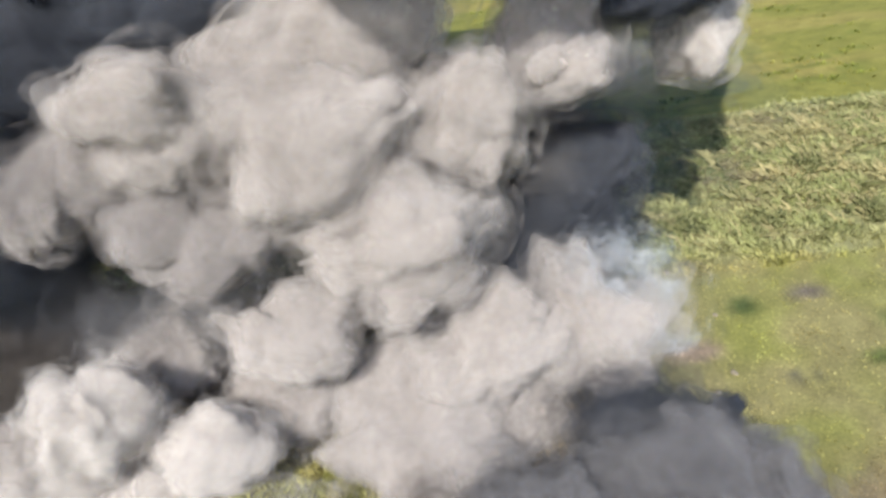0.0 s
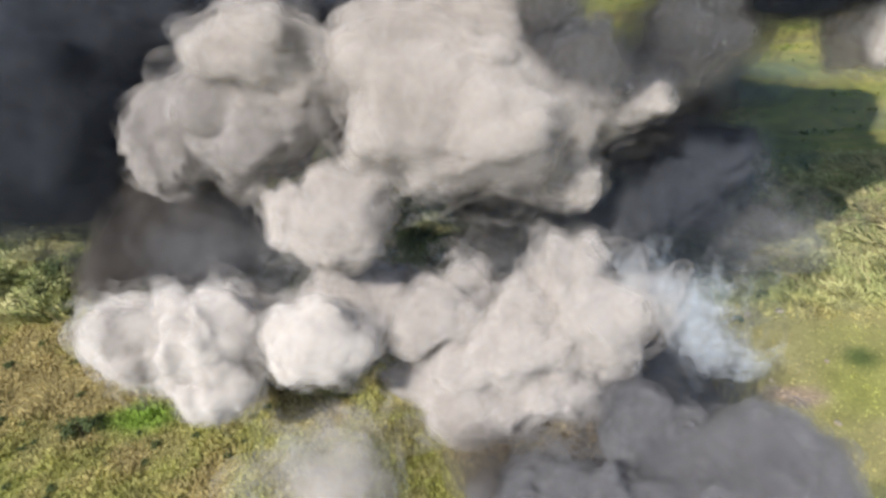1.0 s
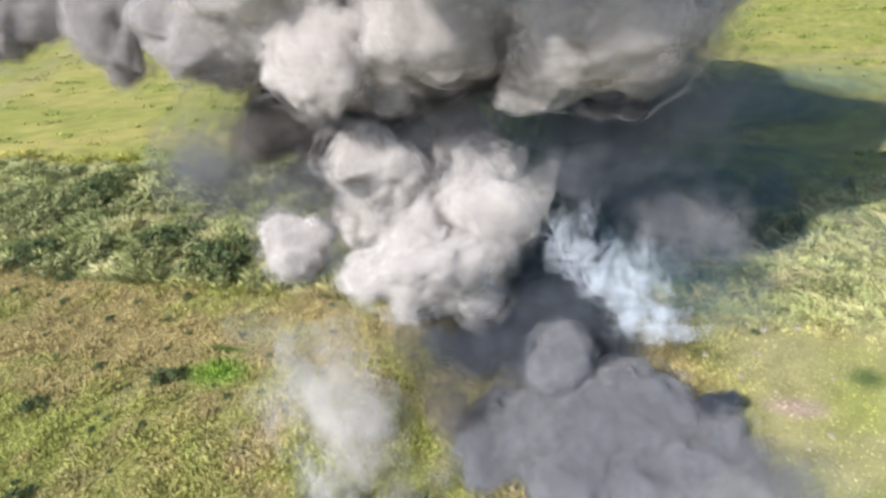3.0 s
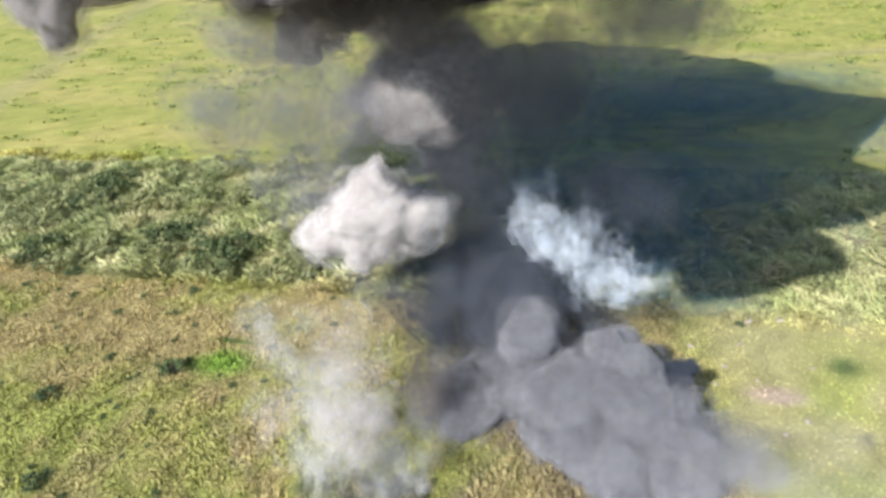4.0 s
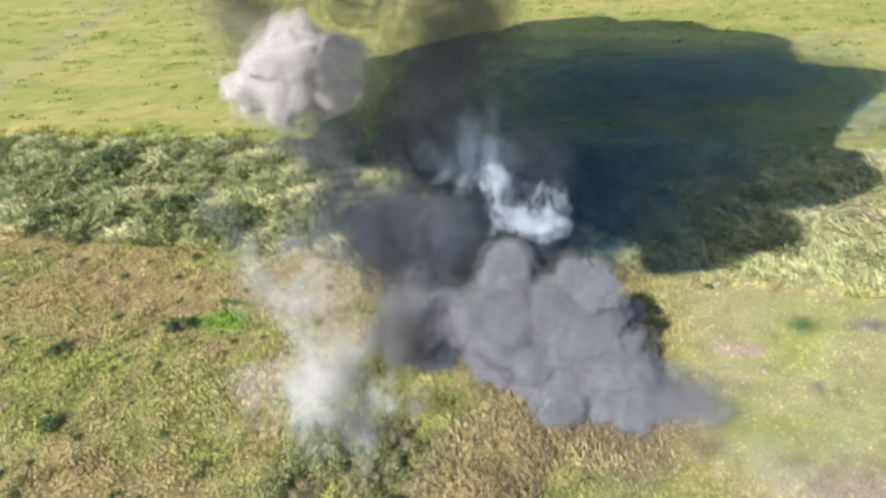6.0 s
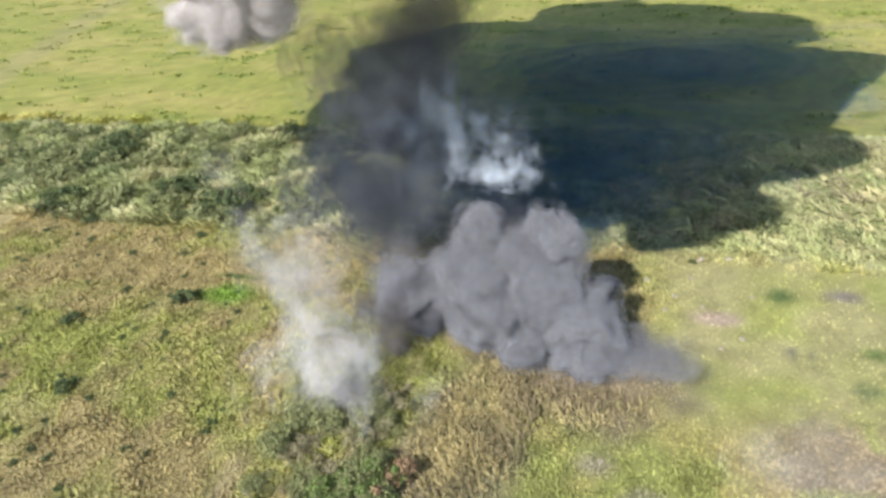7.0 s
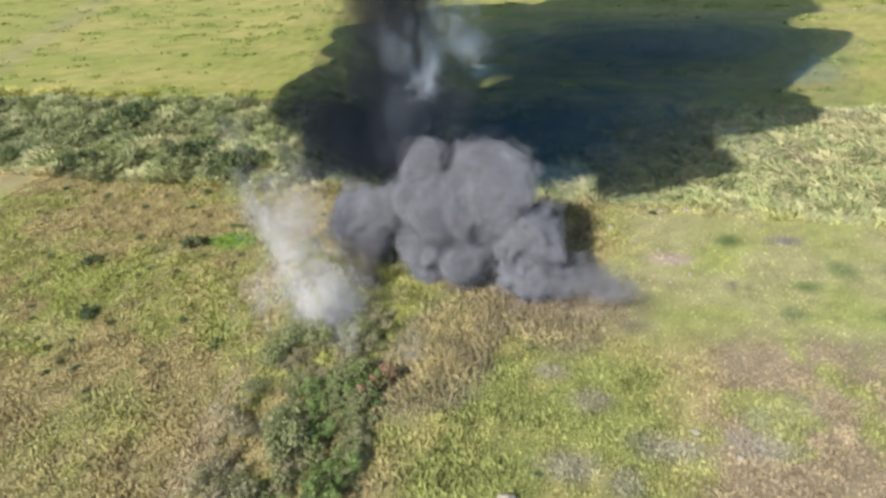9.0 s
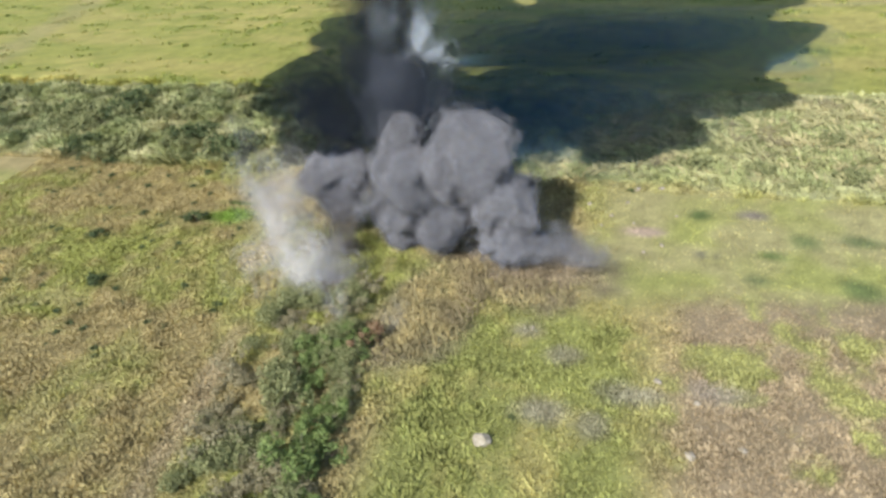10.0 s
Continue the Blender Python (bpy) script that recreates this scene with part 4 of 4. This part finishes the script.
    walk(e5, drift(0, (0, -17.02, 23.00, 2.86), (2.5, -19.92, 23.00, 5.47), (4, -19.36, 23.00, 5.63), (4.5, -19.69, 23.00, 7.06), (5.5, -20.48, 23.00, 9.53), (7.5, -20.32, 23.00, 11.48), (10, -19.67, 23.00, 9.01)))
    walk(e6, drift(0, (0, -9.57, 17.73, 1.20), (1, -12.40, 19.57, 1.20), (1.6, -13.47, 20.16, 1.20), (2.5, -11.89, 20.50, 2.89), (4, -11.65, 20.50, 2.07), (4.5, -11.81, 20.50, 3.44), (5.5, -12.17, 20.50, 3.67), (7.5, -10.91, 18.56, 1.20), (10, -10.59, 16.66, 1.20)))
    walk(d1, drift(3.8, (0, 5.57, 25.00, 8.39), (1, 4.35, 25.00, 7.54), (1.6, 3.52, 25.00, 7.29), (2.5, 1.33, 25.00, 8.28), (4, -2.30, 25.00, 10.80), (4.5, -2.60, 25.00, 11.33), (5.5, -4.93, 25.00, 12.44), (7.5, -8.20, 25.00, 13.56), (10, -4.41, 25.00, 14.54)))
    walk(d2, drift(3.5, (0, 6.63, 25.00, 6.81), (1, 3.48, 25.00, 6.96), (1.6, 2.53, 25.00, 7.81), (2.5, 2.40, 25.00, 7.57), (4, 0.80, 25.00, 9.33), (4.5, 0.82, 25.00, 9.53), (5.5, -0.47, 25.00, 9.95), (7.5, -2.49, 25.00, 12.65), (10, -4.63, 25.00, 21.36)))
    walk(d3, drift(0.1, (0, 4.41, 25.00, 7.18), (1, 2.18, 25.00, 8.72), (2.5, -0.57, 25.00, 10.46), (4, -2.86, 25.00, 12.99), (4.5, -2.87, 25.00, 13.52), (5.5, -3.68, 25.00, 14.38), (7.5, -7.00, 25.00, 15.27), (10, -7.74, 25.00, 16.76)))
    walk(d4, drift(-0.9, (0, 6.90, 25.00, 3.81), (1, 6.03, 25.00, 5.11), (1.6, 5.28, 25.00, 6.22), (2.5, 3.82, 25.00, 6.06), (4, 1.90, 25.00, 9.08), (5.5, -0.75, 25.00, 9.23), (7.5, -3.85, 25.00, 11.91), (10, -2.25, 25.00, 19.38)))
    walk(d5, drift(1.0, (0, 3.62, 32.00, 8.01), (1, 8.82, 32.00, 6.27), (2.5, 5.54, 32.00, 7.07), (4, 1.02, 32.00, 9.62), (5.5, -2.73, 32.00, 9.89), (7.5, -6.90, 32.00, 10.09), (10, -8.55, 32.00, 9.39)))
    walk(f1, drift(-1, (0, 3.97, 18.82, 1.20), (1, 4.70, 20.57, 1.20), (2.5, -0.09, 22.00, 2.15), (4, -1.38, 22.00, 3.43), (4.5, -2.28, 22.00, 4.78), (5.5, -3.15, 22.00, 4.56), (7.5, -4.36, 22.00, 5.95), (10, -6.51, 22.00, 6.35)))
    walk(f2, drift(-2, (0, 6.04, 17.94, 1.20), (1, 6.54, 20.08, 1.20), (2.5, 2.57, 21.89, 1.20), (4, 1.52, 22.00, 2.28), (4.5, 0.64, 22.00, 3.23), (5.5, 0.36, 22.00, 3.60), (7.5, -1.63, 22.00, 5.78), (10, -1.94, 22.00, 7.68)))
    walk(f3, drift(-1.9, (0, 7.80, 17.13, 1.20), (1, 7.14, 19.30, 1.20), (2.5, 4.96, 20.96, 1.20), (4, 3.24, 21.50, 1.46), (4.5, 2.71, 21.50, 1.83), (5.5, 2.40, 21.50, 1.90), (7.5, 0.78, 21.50, 3.71), (10, -0.16, 21.50, 4.57)))
    walk(f4, drift(0, (0, 8.41, 16.32, 1.20), (1, 8.11, 18.59, 1.20), (2.5, 6.68, 20.03, 1.20), (4, 5.53, 20.50, 1.78), (4.5, 5.02, 20.50, 1.48), (5.5, 5.28, 20.50, 1.51), (7.5, 3.88, 20.50, 1.70), (10, 3.12, 20.50, 2.03)))
    walk(f5, drift(-3, (0, -0.48, 17.83, 1.20), (2.5, -3.76, 20.83, 1.20), (4, -5.64, 23.69, 1.20), (4.5, -6.75, 24.00, 2.47), (5.5, -7.64, 24.00, 2.36), (7.5, -8.43, 24.00, 2.94), (10, -12.27, 24.00, 5.03)))
    walk(f6, drift(-3, (0, 2.75, 16.59, 1.20), (2.5, 1.22, 19.06, 1.20), (4, 1.04, 20.25, 1.20), (4.5, 0.77, 20.99, 1.20), (5.5, 0.19, 21.20, 1.20), (7.5, -2.29, 22.50, 2.18), (10, -4.18, 22.50, 2.77)))
    walk(f7, drift(0, (0, -1.10, 17.94, 1.20), (2.5, -5.04, 22.00, 1.31), (4, -7.52, 22.00, 2.10), (4.5, -8.15, 22.00, 3.82), (5.5, -8.89, 22.00, 5.30), (7.5, -9.64, 22.00, 5.49), (10, -10.54, 22.00, 3.78)))
    walk(f8, drift(0, (0, 8.33, 20.90, 1.20), (2.5, 5.73, 23.50, 1.57), (4, 4.00, 23.50, 3.20), (4.5, 3.34, 23.50, 3.42), (5.5, 3.08, 23.50, 3.88), (7.5, 2.15, 23.50, 3.25), (10, 0.90, 23.50, 4.01)))
    walk(f9, drift(0, (0, -3.63, 18.37, 1.20), (2.5, -6.79, 20.00, 3.82), (4, -8.07, 20.00, 4.33), (4.5, -8.57, 20.00, 5.14), (5.5, -8.83, 20.00, 4.93), (7.5, -9.52, 20.00, 1.20), (10, -11.34, 20.00, 1.72)))
    walk(g1, drift(-0.3, (0, 0.94, 28.00, 4.51), (1, -1.19, 28.00, 2.00), (2.5, -5.96, 28.00, 0.56), (4, -8.65, 28.00, 5.50), (5.5, -11.72, 28.00, 5.87), (7.5, -13.13, 28.00, 6.91), (10, -13.32, 28.00, 6.94)))
    walk(g2, drift(-1.6, (0, 5.48, 29.00, 1.58), (1, 3.30, 29.00, 1.20), (2.5, -1.20, 29.00, 3.61), (4, -6.71, 29.00, 6.23), (5.5, -9.21, 29.00, 11.08), (7.5, -11.64, 29.00, 11.18), (10, -11.61, 29.00, 11.25)))
    walk(g3, drift(5.0, (0, 4.26, 30.00, 6.02), (1, 1.89, 30.00, 2.70), (2.5, -6.05, 30.00, 7.93), (4, -8.01, 30.00, 11.02), (5.5, -7.85, 30.00, 13.60), (7.5, -9.87, 30.00, 15.44), (10, -9.56, 30.00, 15.63)))
    walk(g4, drift(-3.0, (0, 1.60, 30.00, 10.13), (1, -1.11, 30.00, 8.31), (2.5, -9.66, 30.00, 11.98), (4, -8.16, 30.00, 17.97), (4.5, -7.65, 30.00, 18.00), (5.5, -7.73, 30.00, 19.42), (7.5, -8.51, 30.00, 21.40), (10, -9.24, 30.00, 23.65)))
    walk(g5, drift(-0.9, (0, 4.54, 31.00, 9.26), (1, 4.30, 31.00, 10.71), (2.5, 0.79, 31.00, 14.23), (4, -0.92, 31.00, 25.30), (4.5, -1.21, 31.00, 26.99), (5.5, -1.67, 31.00, 29.78), (10, -3.20, 31.00, 39.22)))
    walk(g6, drift(-3.0, (0, -0.75, 29.00, -10.94), (2.5, -4.06, 29.00, -3.79), (4, -6.90, 29.00, 2.35), (5.5, -10.72, 29.00, 3.51), (7.5, -12.01, 29.00, 5.08), (10, -8.72, 29.00, 8.12)))
    walk(g7, drift(1.3, (0, -11.76, 27.00, 7.39), (1, -17.60, 27.00, 9.49), (1.6, -23.05, 27.00, 9.88), (2.5, -22.77, 27.00, 12.30), (4, -16.15, 27.00, 17.15), (4.5, -15.60, 27.00, 19.25), (5.5, -16.45, 27.00, 22.03), (10, -19.34, 27.00, 31.42)))
    walk(g8, drift(-2.2, (0, -5.85, 29.00, 8.97), (1, -12.44, 29.00, 9.20), (1.6, -18.08, 29.00, 9.39), (2.5, -17.43, 29.00, 11.19), (4, -13.26, 29.00, 15.83), (4.5, -12.03, 29.00, 18.65), (5.5, -12.14, 29.00, 20.36), (7, -11.49, 29.00, 23.19), (10, -10.52, 29.00, 27.45)))
    walk(e7, drift(0, (0, -10.00, 17.80, 1.20), (1, -11.45, 19.91, 1.20), (1.6, -12.66, 20.00, 2.27), (2.5, -14.12, 20.00, 4.55), (4, -12.83, 20.00, 5.62), (4.5, -12.88, 20.00, 6.51), (5.5, -13.53, 20.00, 7.12), (7.5, -14.75, 20.00, 6.25), (10, -15.71, 20.00, 5.36)))
    walk(e8, drift(0, (0, -9.85, 16.70, 1.20), (1, -11.06, 18.46, 1.20), (1.6, -11.81, 18.74, 1.20), (2.5, -11.89, 19.00, 1.31), (4, -11.71, 18.46, 1.20), (4.5, -12.68, 19.00, 1.81), (5.5, -13.46, 19.00, 1.83), (7.5, -14.19, 19.00, 4.03), (10, -15.62, 19.00, 3.56)))
    walk(f10, drift(-1.8, (0, 5.64, 16.11, 1.20), (2.5, 3.83, 19.23, 1.20), (4, 4.50, 19.79, 1.20), (4.5, 4.37, 20.27, 1.20), (5.5, 3.90, 20.36, 1.20), (7.5, 1.38, 21.00, 1.81), (10, 0.68, 21.00, 2.18)))
    walk(f11, drift(0.6, (0, 4.09, 20.49, 1.20), (2.5, -1.81, 23.00, 4.61), (4, -3.52, 23.00, 6.12), (4.5, -3.86, 23.00, 6.62), (5.5, -3.40, 23.00, 6.87), (7.5, -5.17, 23.00, 7.87), (10, -7.44, 23.00, 8.46)))
    walk(f12, drift(2, (0, 0.79, 16.92, 1.20), (2.5, -1.73, 18.85, 1.20), (4, -1.59, 21.33, 1.20), (4.5, -2.37, 22.77, 1.20), (5.5, -3.52, 22.90, 1.20), (7.5, -5.37, 23.00, 1.68), (10, -8.09, 23.00, 2.67)))
    walk(f13, drift(0, (0, -1.23, 17.26, 1.20), (2.5, -5.21, 19.54, 1.20), (4, -8.64, 21.00, 1.20), (4.5, -10.02, 21.78, 1.20), (5.5, -11.26, 23.49, 1.20), (7.5, -12.24, 23.24, 1.20), (10, -14.30, 24.00, 2.93)))
    walk(f14, drift(-3, (0, 6.29, 20.07, 1.20), (2.5, 1.18, 23.00, 2.85), (4, 1.08, 23.00, 4.80), (4.5, 1.06, 23.00, 5.67), (5.5, 1.26, 23.00, 5.82), (7.5, -0.43, 23.00, 7.62), (10, -0.82, 23.00, 5.74)))
    walk(f15, drift(0, (0, 8.80, 15.59, 1.20), (2.5, 7.95, 19.67, 1.20), (4, 7.20, 19.80, 1.74), (4.5, 6.84, 19.80, 1.82), (5.5, 6.97, 19.80, 1.74), (7.5, 6.21, 19.80, 1.99), (10, 5.85, 19.80, 2.06)))
    walk(m1, drift(2.7, (0, 4.34, 12.00, 5.93), (2.5, 5.85, 12.00, 8.25), (4, 7.14, 12.00, 10.25), (5.5, 9.49, 12.00, 7.73), (7.5, 12.74, 12.00, 3.06), (10, 18.34, 12.00, -3.40)))
    walk(g9, drift(0, (0, 4.86, 20.64, 1.20), (1, 6.17, 25.61, 1.20), (1.6, 2.47, 26.00, 1.63), (2.5, 0.12, 26.00, 2.62), (4, -1.07, 26.00, 4.00), (4.5, -1.12, 26.00, 4.61), (5.5, -1.41, 26.00, 6.31), (7.5, -3.89, 26.00, 6.37), (10, -5.80, 26.00, 5.28)))
    walk(g10, drift(0, (0, 5.86, 22.04, 1.20), (1, 3.56, 25.57, 1.20), (2.5, -6.44, 27.00, 1.34), (4, -10.01, 27.00, 3.54), (4.5, -11.13, 27.00, 5.01), (5.5, -12.46, 27.00, 6.44), (7.5, -13.25, 27.00, 9.12), (10, -14.57, 27.00, 9.87)))
    walk(a14, drift(-1.7, (0, 9.94, 30.00, 15.48), (0.5, 12.89, 30.00, 16.28), (1, 10.99, 30.00, 17.56), (1.5, 10.70, 30.00, 19.61), (2.5, 13.02, 30.00, 21.40), (4, 14.30, 30.00, 26.50), (10, 24.12, 30.00, 36.72)))
    walk(a15, drift(-3.2, (0, 8.26, 36.00, 14.34), (1, 8.62, 36.00, 15.72), (2.5, 6.81, 36.00, 20.57), (4, 5.15, 36.00, 27.46), (10, 0.16, 36.00, 43.21)))
    walk(d6, drift(-0.4, (0, 5.83, 24.00, 5.87), (1, 3.96, 24.00, 8.09), (1.6, 3.18, 24.00, 7.98), (2.5, 1.26, 24.00, 8.80), (4, -1.66, 24.00, 11.10), (4.5, -2.49, 24.00, 12.20), (5.5, -4.70, 24.00, 13.25), (7.5, -2.92, 24.00, 14.37), (10, -5.78, 24.00, 21.23)))
    walk(g11, drift(-4.6, (0, 5.03, 30.00, 9.27), (1, 3.61, 30.00, 10.59), (2.5, 0.56, 30.00, 13.42), (4, -3.68, 30.00, 16.72), (4.5, -4.32, 30.00, 17.64), (5.5, -5.57, 30.00, 18.77), (7.5, -8.83, 30.00, 18.22), (10, -8.76, 30.00, 18.71)))
    walk(e9, drift(0, (0, -7.33, 14.42, 1.20), (2.5, -8.96, 15.20, 1.20), (4, -9.21, 16.00, 2.06), (4.5, -9.26, 16.00, 2.81), (5.5, -9.75, 16.00, 1.29), (7.5, -10.34, 15.62, 1.20), (10, -11.10, 16.00, 1.60)))
    walk(e10, drift(0, (0, -7.29, 13.57, 1.20), (2.5, -9.03, 13.86, 1.20), (4, -9.45, 15.00, 2.03), (4.5, -9.69, 15.00, 1.48), (5.5, -9.59, 14.65, 1.20), (7.5, -9.20, 13.99, 1.20), (10, -9.09, 13.03, 1.20)))
    walk(e11, drift(0, (0, -3.58, 14.76, 1.20), (2.5, -7.03, 18.00, 1.88), (4, -7.76, 18.00, 2.05), (4.5, -8.11, 18.00, 2.82), (5.5, -8.04, 18.00, 2.42), (7.5, -5.55, 15.08, 1.20), (10, -5.06, 12.54, 1.20)))
    walk(e12, drift(0, (0, -5.51, 13.32, 1.20), (2.5, -7.98, 15.38, 1.20), (4, -7.46, 15.50, 3.82), (4.5, -7.59, 15.50, 4.86), (5.5, -7.88, 15.50, 5.00), (7.5, -9.26, 15.50, 4.45), (10, -11.58, 15.50, 2.37)))
    walk(a16, drift(4.6, (0, 6.96, 29.00, 18.40), (1, 7.20, 29.00, 19.95), (2.5, 5.56, 29.00, 22.53), (4, 4.60, 29.00, 27.72), (10, 1.74, 29.00, 43.29)))
    walk(d7, drift(-4.8, (0, 5.56, 24.00, 5.97), (1, 4.40, 24.00, 7.08), (2.5, 1.92, 24.00, 9.46), (4, -0.87, 24.00, 11.46), (4.5, -1.68, 24.00, 11.93), (5.5, -2.71, 24.00, 12.69), (7.5, -5.49, 24.00, 14.32), (10, -4.75, 24.00, 16.61)))
    walk(d8, drift(-2.1, (0, 6.84, 24.00, 4.62), (1, 5.52, 24.00, 5.29), (2.5, 2.67, 24.00, 6.71), (4, 0.83, 24.00, 8.99), (4.5, 0.57, 24.00, 9.48), (5.5, -0.68, 24.00, 9.84), (7.5, -2.98, 24.00, 12.36), (10, -2.40, 24.00, 18.91)))
    walk(h1, drift(4.7, (0, 3.78, 28.00, 15.12), (1, 1.44, 28.00, 17.22), (2.5, 0.75, 28.00, 19.50), (4, 1.80, 28.00, 20.88), (4.5, 2.10, 28.00, 21.15), (5.5, 0.30, 28.00, 21.96), (7.5, -2.73, 28.00, 25.90), (10, -5.56, 28.00, 29.60)))
    walk(h2, drift(2.8, (0, -9.67, 28.00, 13.90), (1, -14.57, 28.00, 16.08), (2.5, -18.49, 28.00, 18.74), (4, -18.82, 28.00, 20.49), (4.5, -18.93, 28.00, 21.12), (5.5, -19.29, 28.00, 22.24), (7.5, -19.47, 28.00, 26.24), (10, -19.63, 28.00, 29.99)))
    walk(v8, drift(0, (0, 0.65, 27.00, 2.55), (2.5, -6.99, 27.00, 10.23), (4.5, -7.57, 27.00, 14.07), (5.5, -8.27, 27.00, 15.40), (7.5, -8.89, 27.00, 15.97), (10, -8.98, 27.00, 15.55)))
    walk(v1, drift(0, (0, -16.44, 30.00, 3.25), (1, -19.64, 30.00, 4.46), (2.5, -18.79, 30.00, 6.83), (4, -17.54, 30.00, 10.31), (5, -17.16, 30.00, 11.30), (5.5, -17.45, 30.00, 12.33), (7.5, -13.33, 30.00, 15.82), (10, -10.69, 30.00, 20.25)))
    walk(v2, drift(0, (0, 6.25, 30.00, 15.71), (1, 2.73, 30.00, 15.71), (1.6, 2.10, 30.00, 15.10), (2.5, 2.58, 30.00, 14.17), (4, 1.22, 30.00, 19.46), (4.5, 0.84, 30.00, 21.83), (5.5, 0.64, 30.00, 24.11), (7.5, -0.70, 30.00, 26.93), (10, -0.44, 30.00, 34.01)))
    walk(v3, drift(0, (0, 3.29, 30.50, 8.76), (1, 0.48, 30.50, 12.24), (2.5, -1.05, 30.50, 12.90), (4, -3.44, 30.50, 17.76), (4.5, -3.47, 30.50, 20.90), (5.5, -4.01, 30.50, 23.59), (7.5, -5.38, 30.50, 24.66), (10, -3.89, 30.50, 32.00)))
    walk(v4, drift(0, (0, 1.97, 17.42, 1.20), (1, 4.06, 19.70, 1.20), (2.5, -0.56, 21.37, 1.20), (4, -0.79, 22.69, 1.20), (4.5, -1.81, 23.50, 1.23), (5.5, -2.76, 23.50, 1.87), (7.5, -4.97, 23.50, 3.97), (10, -6.66, 23.50, 5.04)))
    walk(v5, drift(0, (0, 5.19, 20.28, 1.20), (2.5, -2.24, 26.00, 2.71), (4, -4.23, 26.00, 6.07), (4.5, -5.24, 26.00, 7.38), (5.5, -6.80, 26.00, 8.24), (7.5, -8.18, 26.00, 11.34), (10, -8.67, 26.00, 11.84)))
    walk(v6, drift(0, (0, -8.22, 16.45, 1.20), (1, -11.21, 19.03, 1.20), (1.6, -12.68, 19.59, 1.20), (2.5, -13.50, 21.00, 1.74), (4, -13.37, 19.38, 1.20), (4.5, -13.63, 19.43, 1.20), (5.5, -13.62, 18.27, 1.20), (7.5, -11.88, 16.32, 1.20), (10, -13.02, 16.28, 1.20)))
    walk(v7, drift(0, (0, -17.17, 27.50, 6.71), (1, -20.22, 27.50, 8.61), (1.6, -22.44, 27.50, 9.96), (2.5, -23.33, 27.50, 11.53), (4, -21.46, 27.50, 16.34), (5, -20.18, 27.50, 18.18), (7.5, -16.67, 27.50, 22.10), (10, -13.71, 27.50, 27.16)))
    walk(head_core, drift(0.4, (0, -12.0, 36.0, 34.0), (4, -10.0, 36.0, 35.0), (7.5, -8.0, 35.0, 35.0), (10, -6.0, 35.0, 35.0)))
    walk(head_left, drift(0.5, (0, -26.0, 40.0, 34.0), (4, -29.0, 40.0, 35.0), (10, -40.0, 38.0, 36.0)))
    walk(head_top, drift(0.3, (0, -22.0, 42.0, 43.0), (4.5, -26.0, 40.0, 44.0), (7.5, -16.0, 49.0, 49.0), (10, -14.0, 52.0, 51.0)))
    walk(head_far, drift(0.3, (0, -24.0, 48.0, 33.0), (4, -30.0, 50.0, 35.0), (10, -42.0, 54.0, 37.0)))
    walk(head_wing, drift(0.4, (0, -26.0, 42.0, 33.0), (2.5, -28.0, 38.0, 33.0), (4.5, -34.0, 32.0, 32.0), (7.5, -36.0, 29.0, 31.5), (10, -40.0, 28.0, 31.0)))
    walk(head_back, drift(0.3, (0, -18.0, 44.0, 41.0), (4.5, -20.0, 42.0, 43.0), (7.5, -17.0, 57.0, 45.0), (10, -8.0, 62.0, 46.0)))
    walk(head_edge, drift(0.5, (0, -22.0, 40.0, 34.0), (2.5, -24.0, 38.0, 34.0), (5.5, -30.0, 29.0, 33.0), (7, -29.5, 28.5, 33.0), (8, -25.0, 17.0, 32.5), (10, -28.0, 15.0, 32.0)))
    walk(head_keel, drift(0.4, (0, -14.0, 40.0, 35.0), (2.5, -14.0, 36.0, 34.0), (4.5, -14.0, 27.0, 33.5), (10, -14.5, 24.0, 33.0)))
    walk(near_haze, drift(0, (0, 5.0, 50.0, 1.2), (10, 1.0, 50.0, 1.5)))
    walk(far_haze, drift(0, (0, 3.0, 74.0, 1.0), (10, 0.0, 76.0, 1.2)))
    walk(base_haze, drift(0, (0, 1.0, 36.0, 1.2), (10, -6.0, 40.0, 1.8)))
    walk(head_flank, drift(-0.6, (0, -0.5, 26.0, 33.0), (1, 1.5, 24.0, 33.0), (2.5, -0.5, 26.0, 33.0), (5, -3.0, 18.5, 33.0), (7.5, -1.5, 22.5, 33.0), (10, -1.5, 24.5, 33.0)))
    walk(head_front, drift(0.6, (0, -9.0, 39.0, 33.0), (2.5, -8.0, 32.0, 33.0), (4.2, -9.0, 12.5, 33.0), (7.5, -10.0, 12.0, 33.0), (10, -10.0, 15.5, 33.0)))
    walk(head_mid, drift(0.3, (0, -14.0, 38.0, 40.0), (4.5, -13.0, 30.0, 40.0), (7.5, -8.0, 42.0, 41.0), (10, -7.0, 44.0, 42.0)))
    walk(head_right, drift(-0.5, (0, 0.5, 31.5, 33.0), (1, -0.5, 31.0, 33.0), (2.5, -3.0, 33.5, 33.0), (5, -2.0, 37.0, 33.0), (7.5, 2.5, 43.0, 33.0), (10, 1.0, 45.0, 33.0)))


motions()
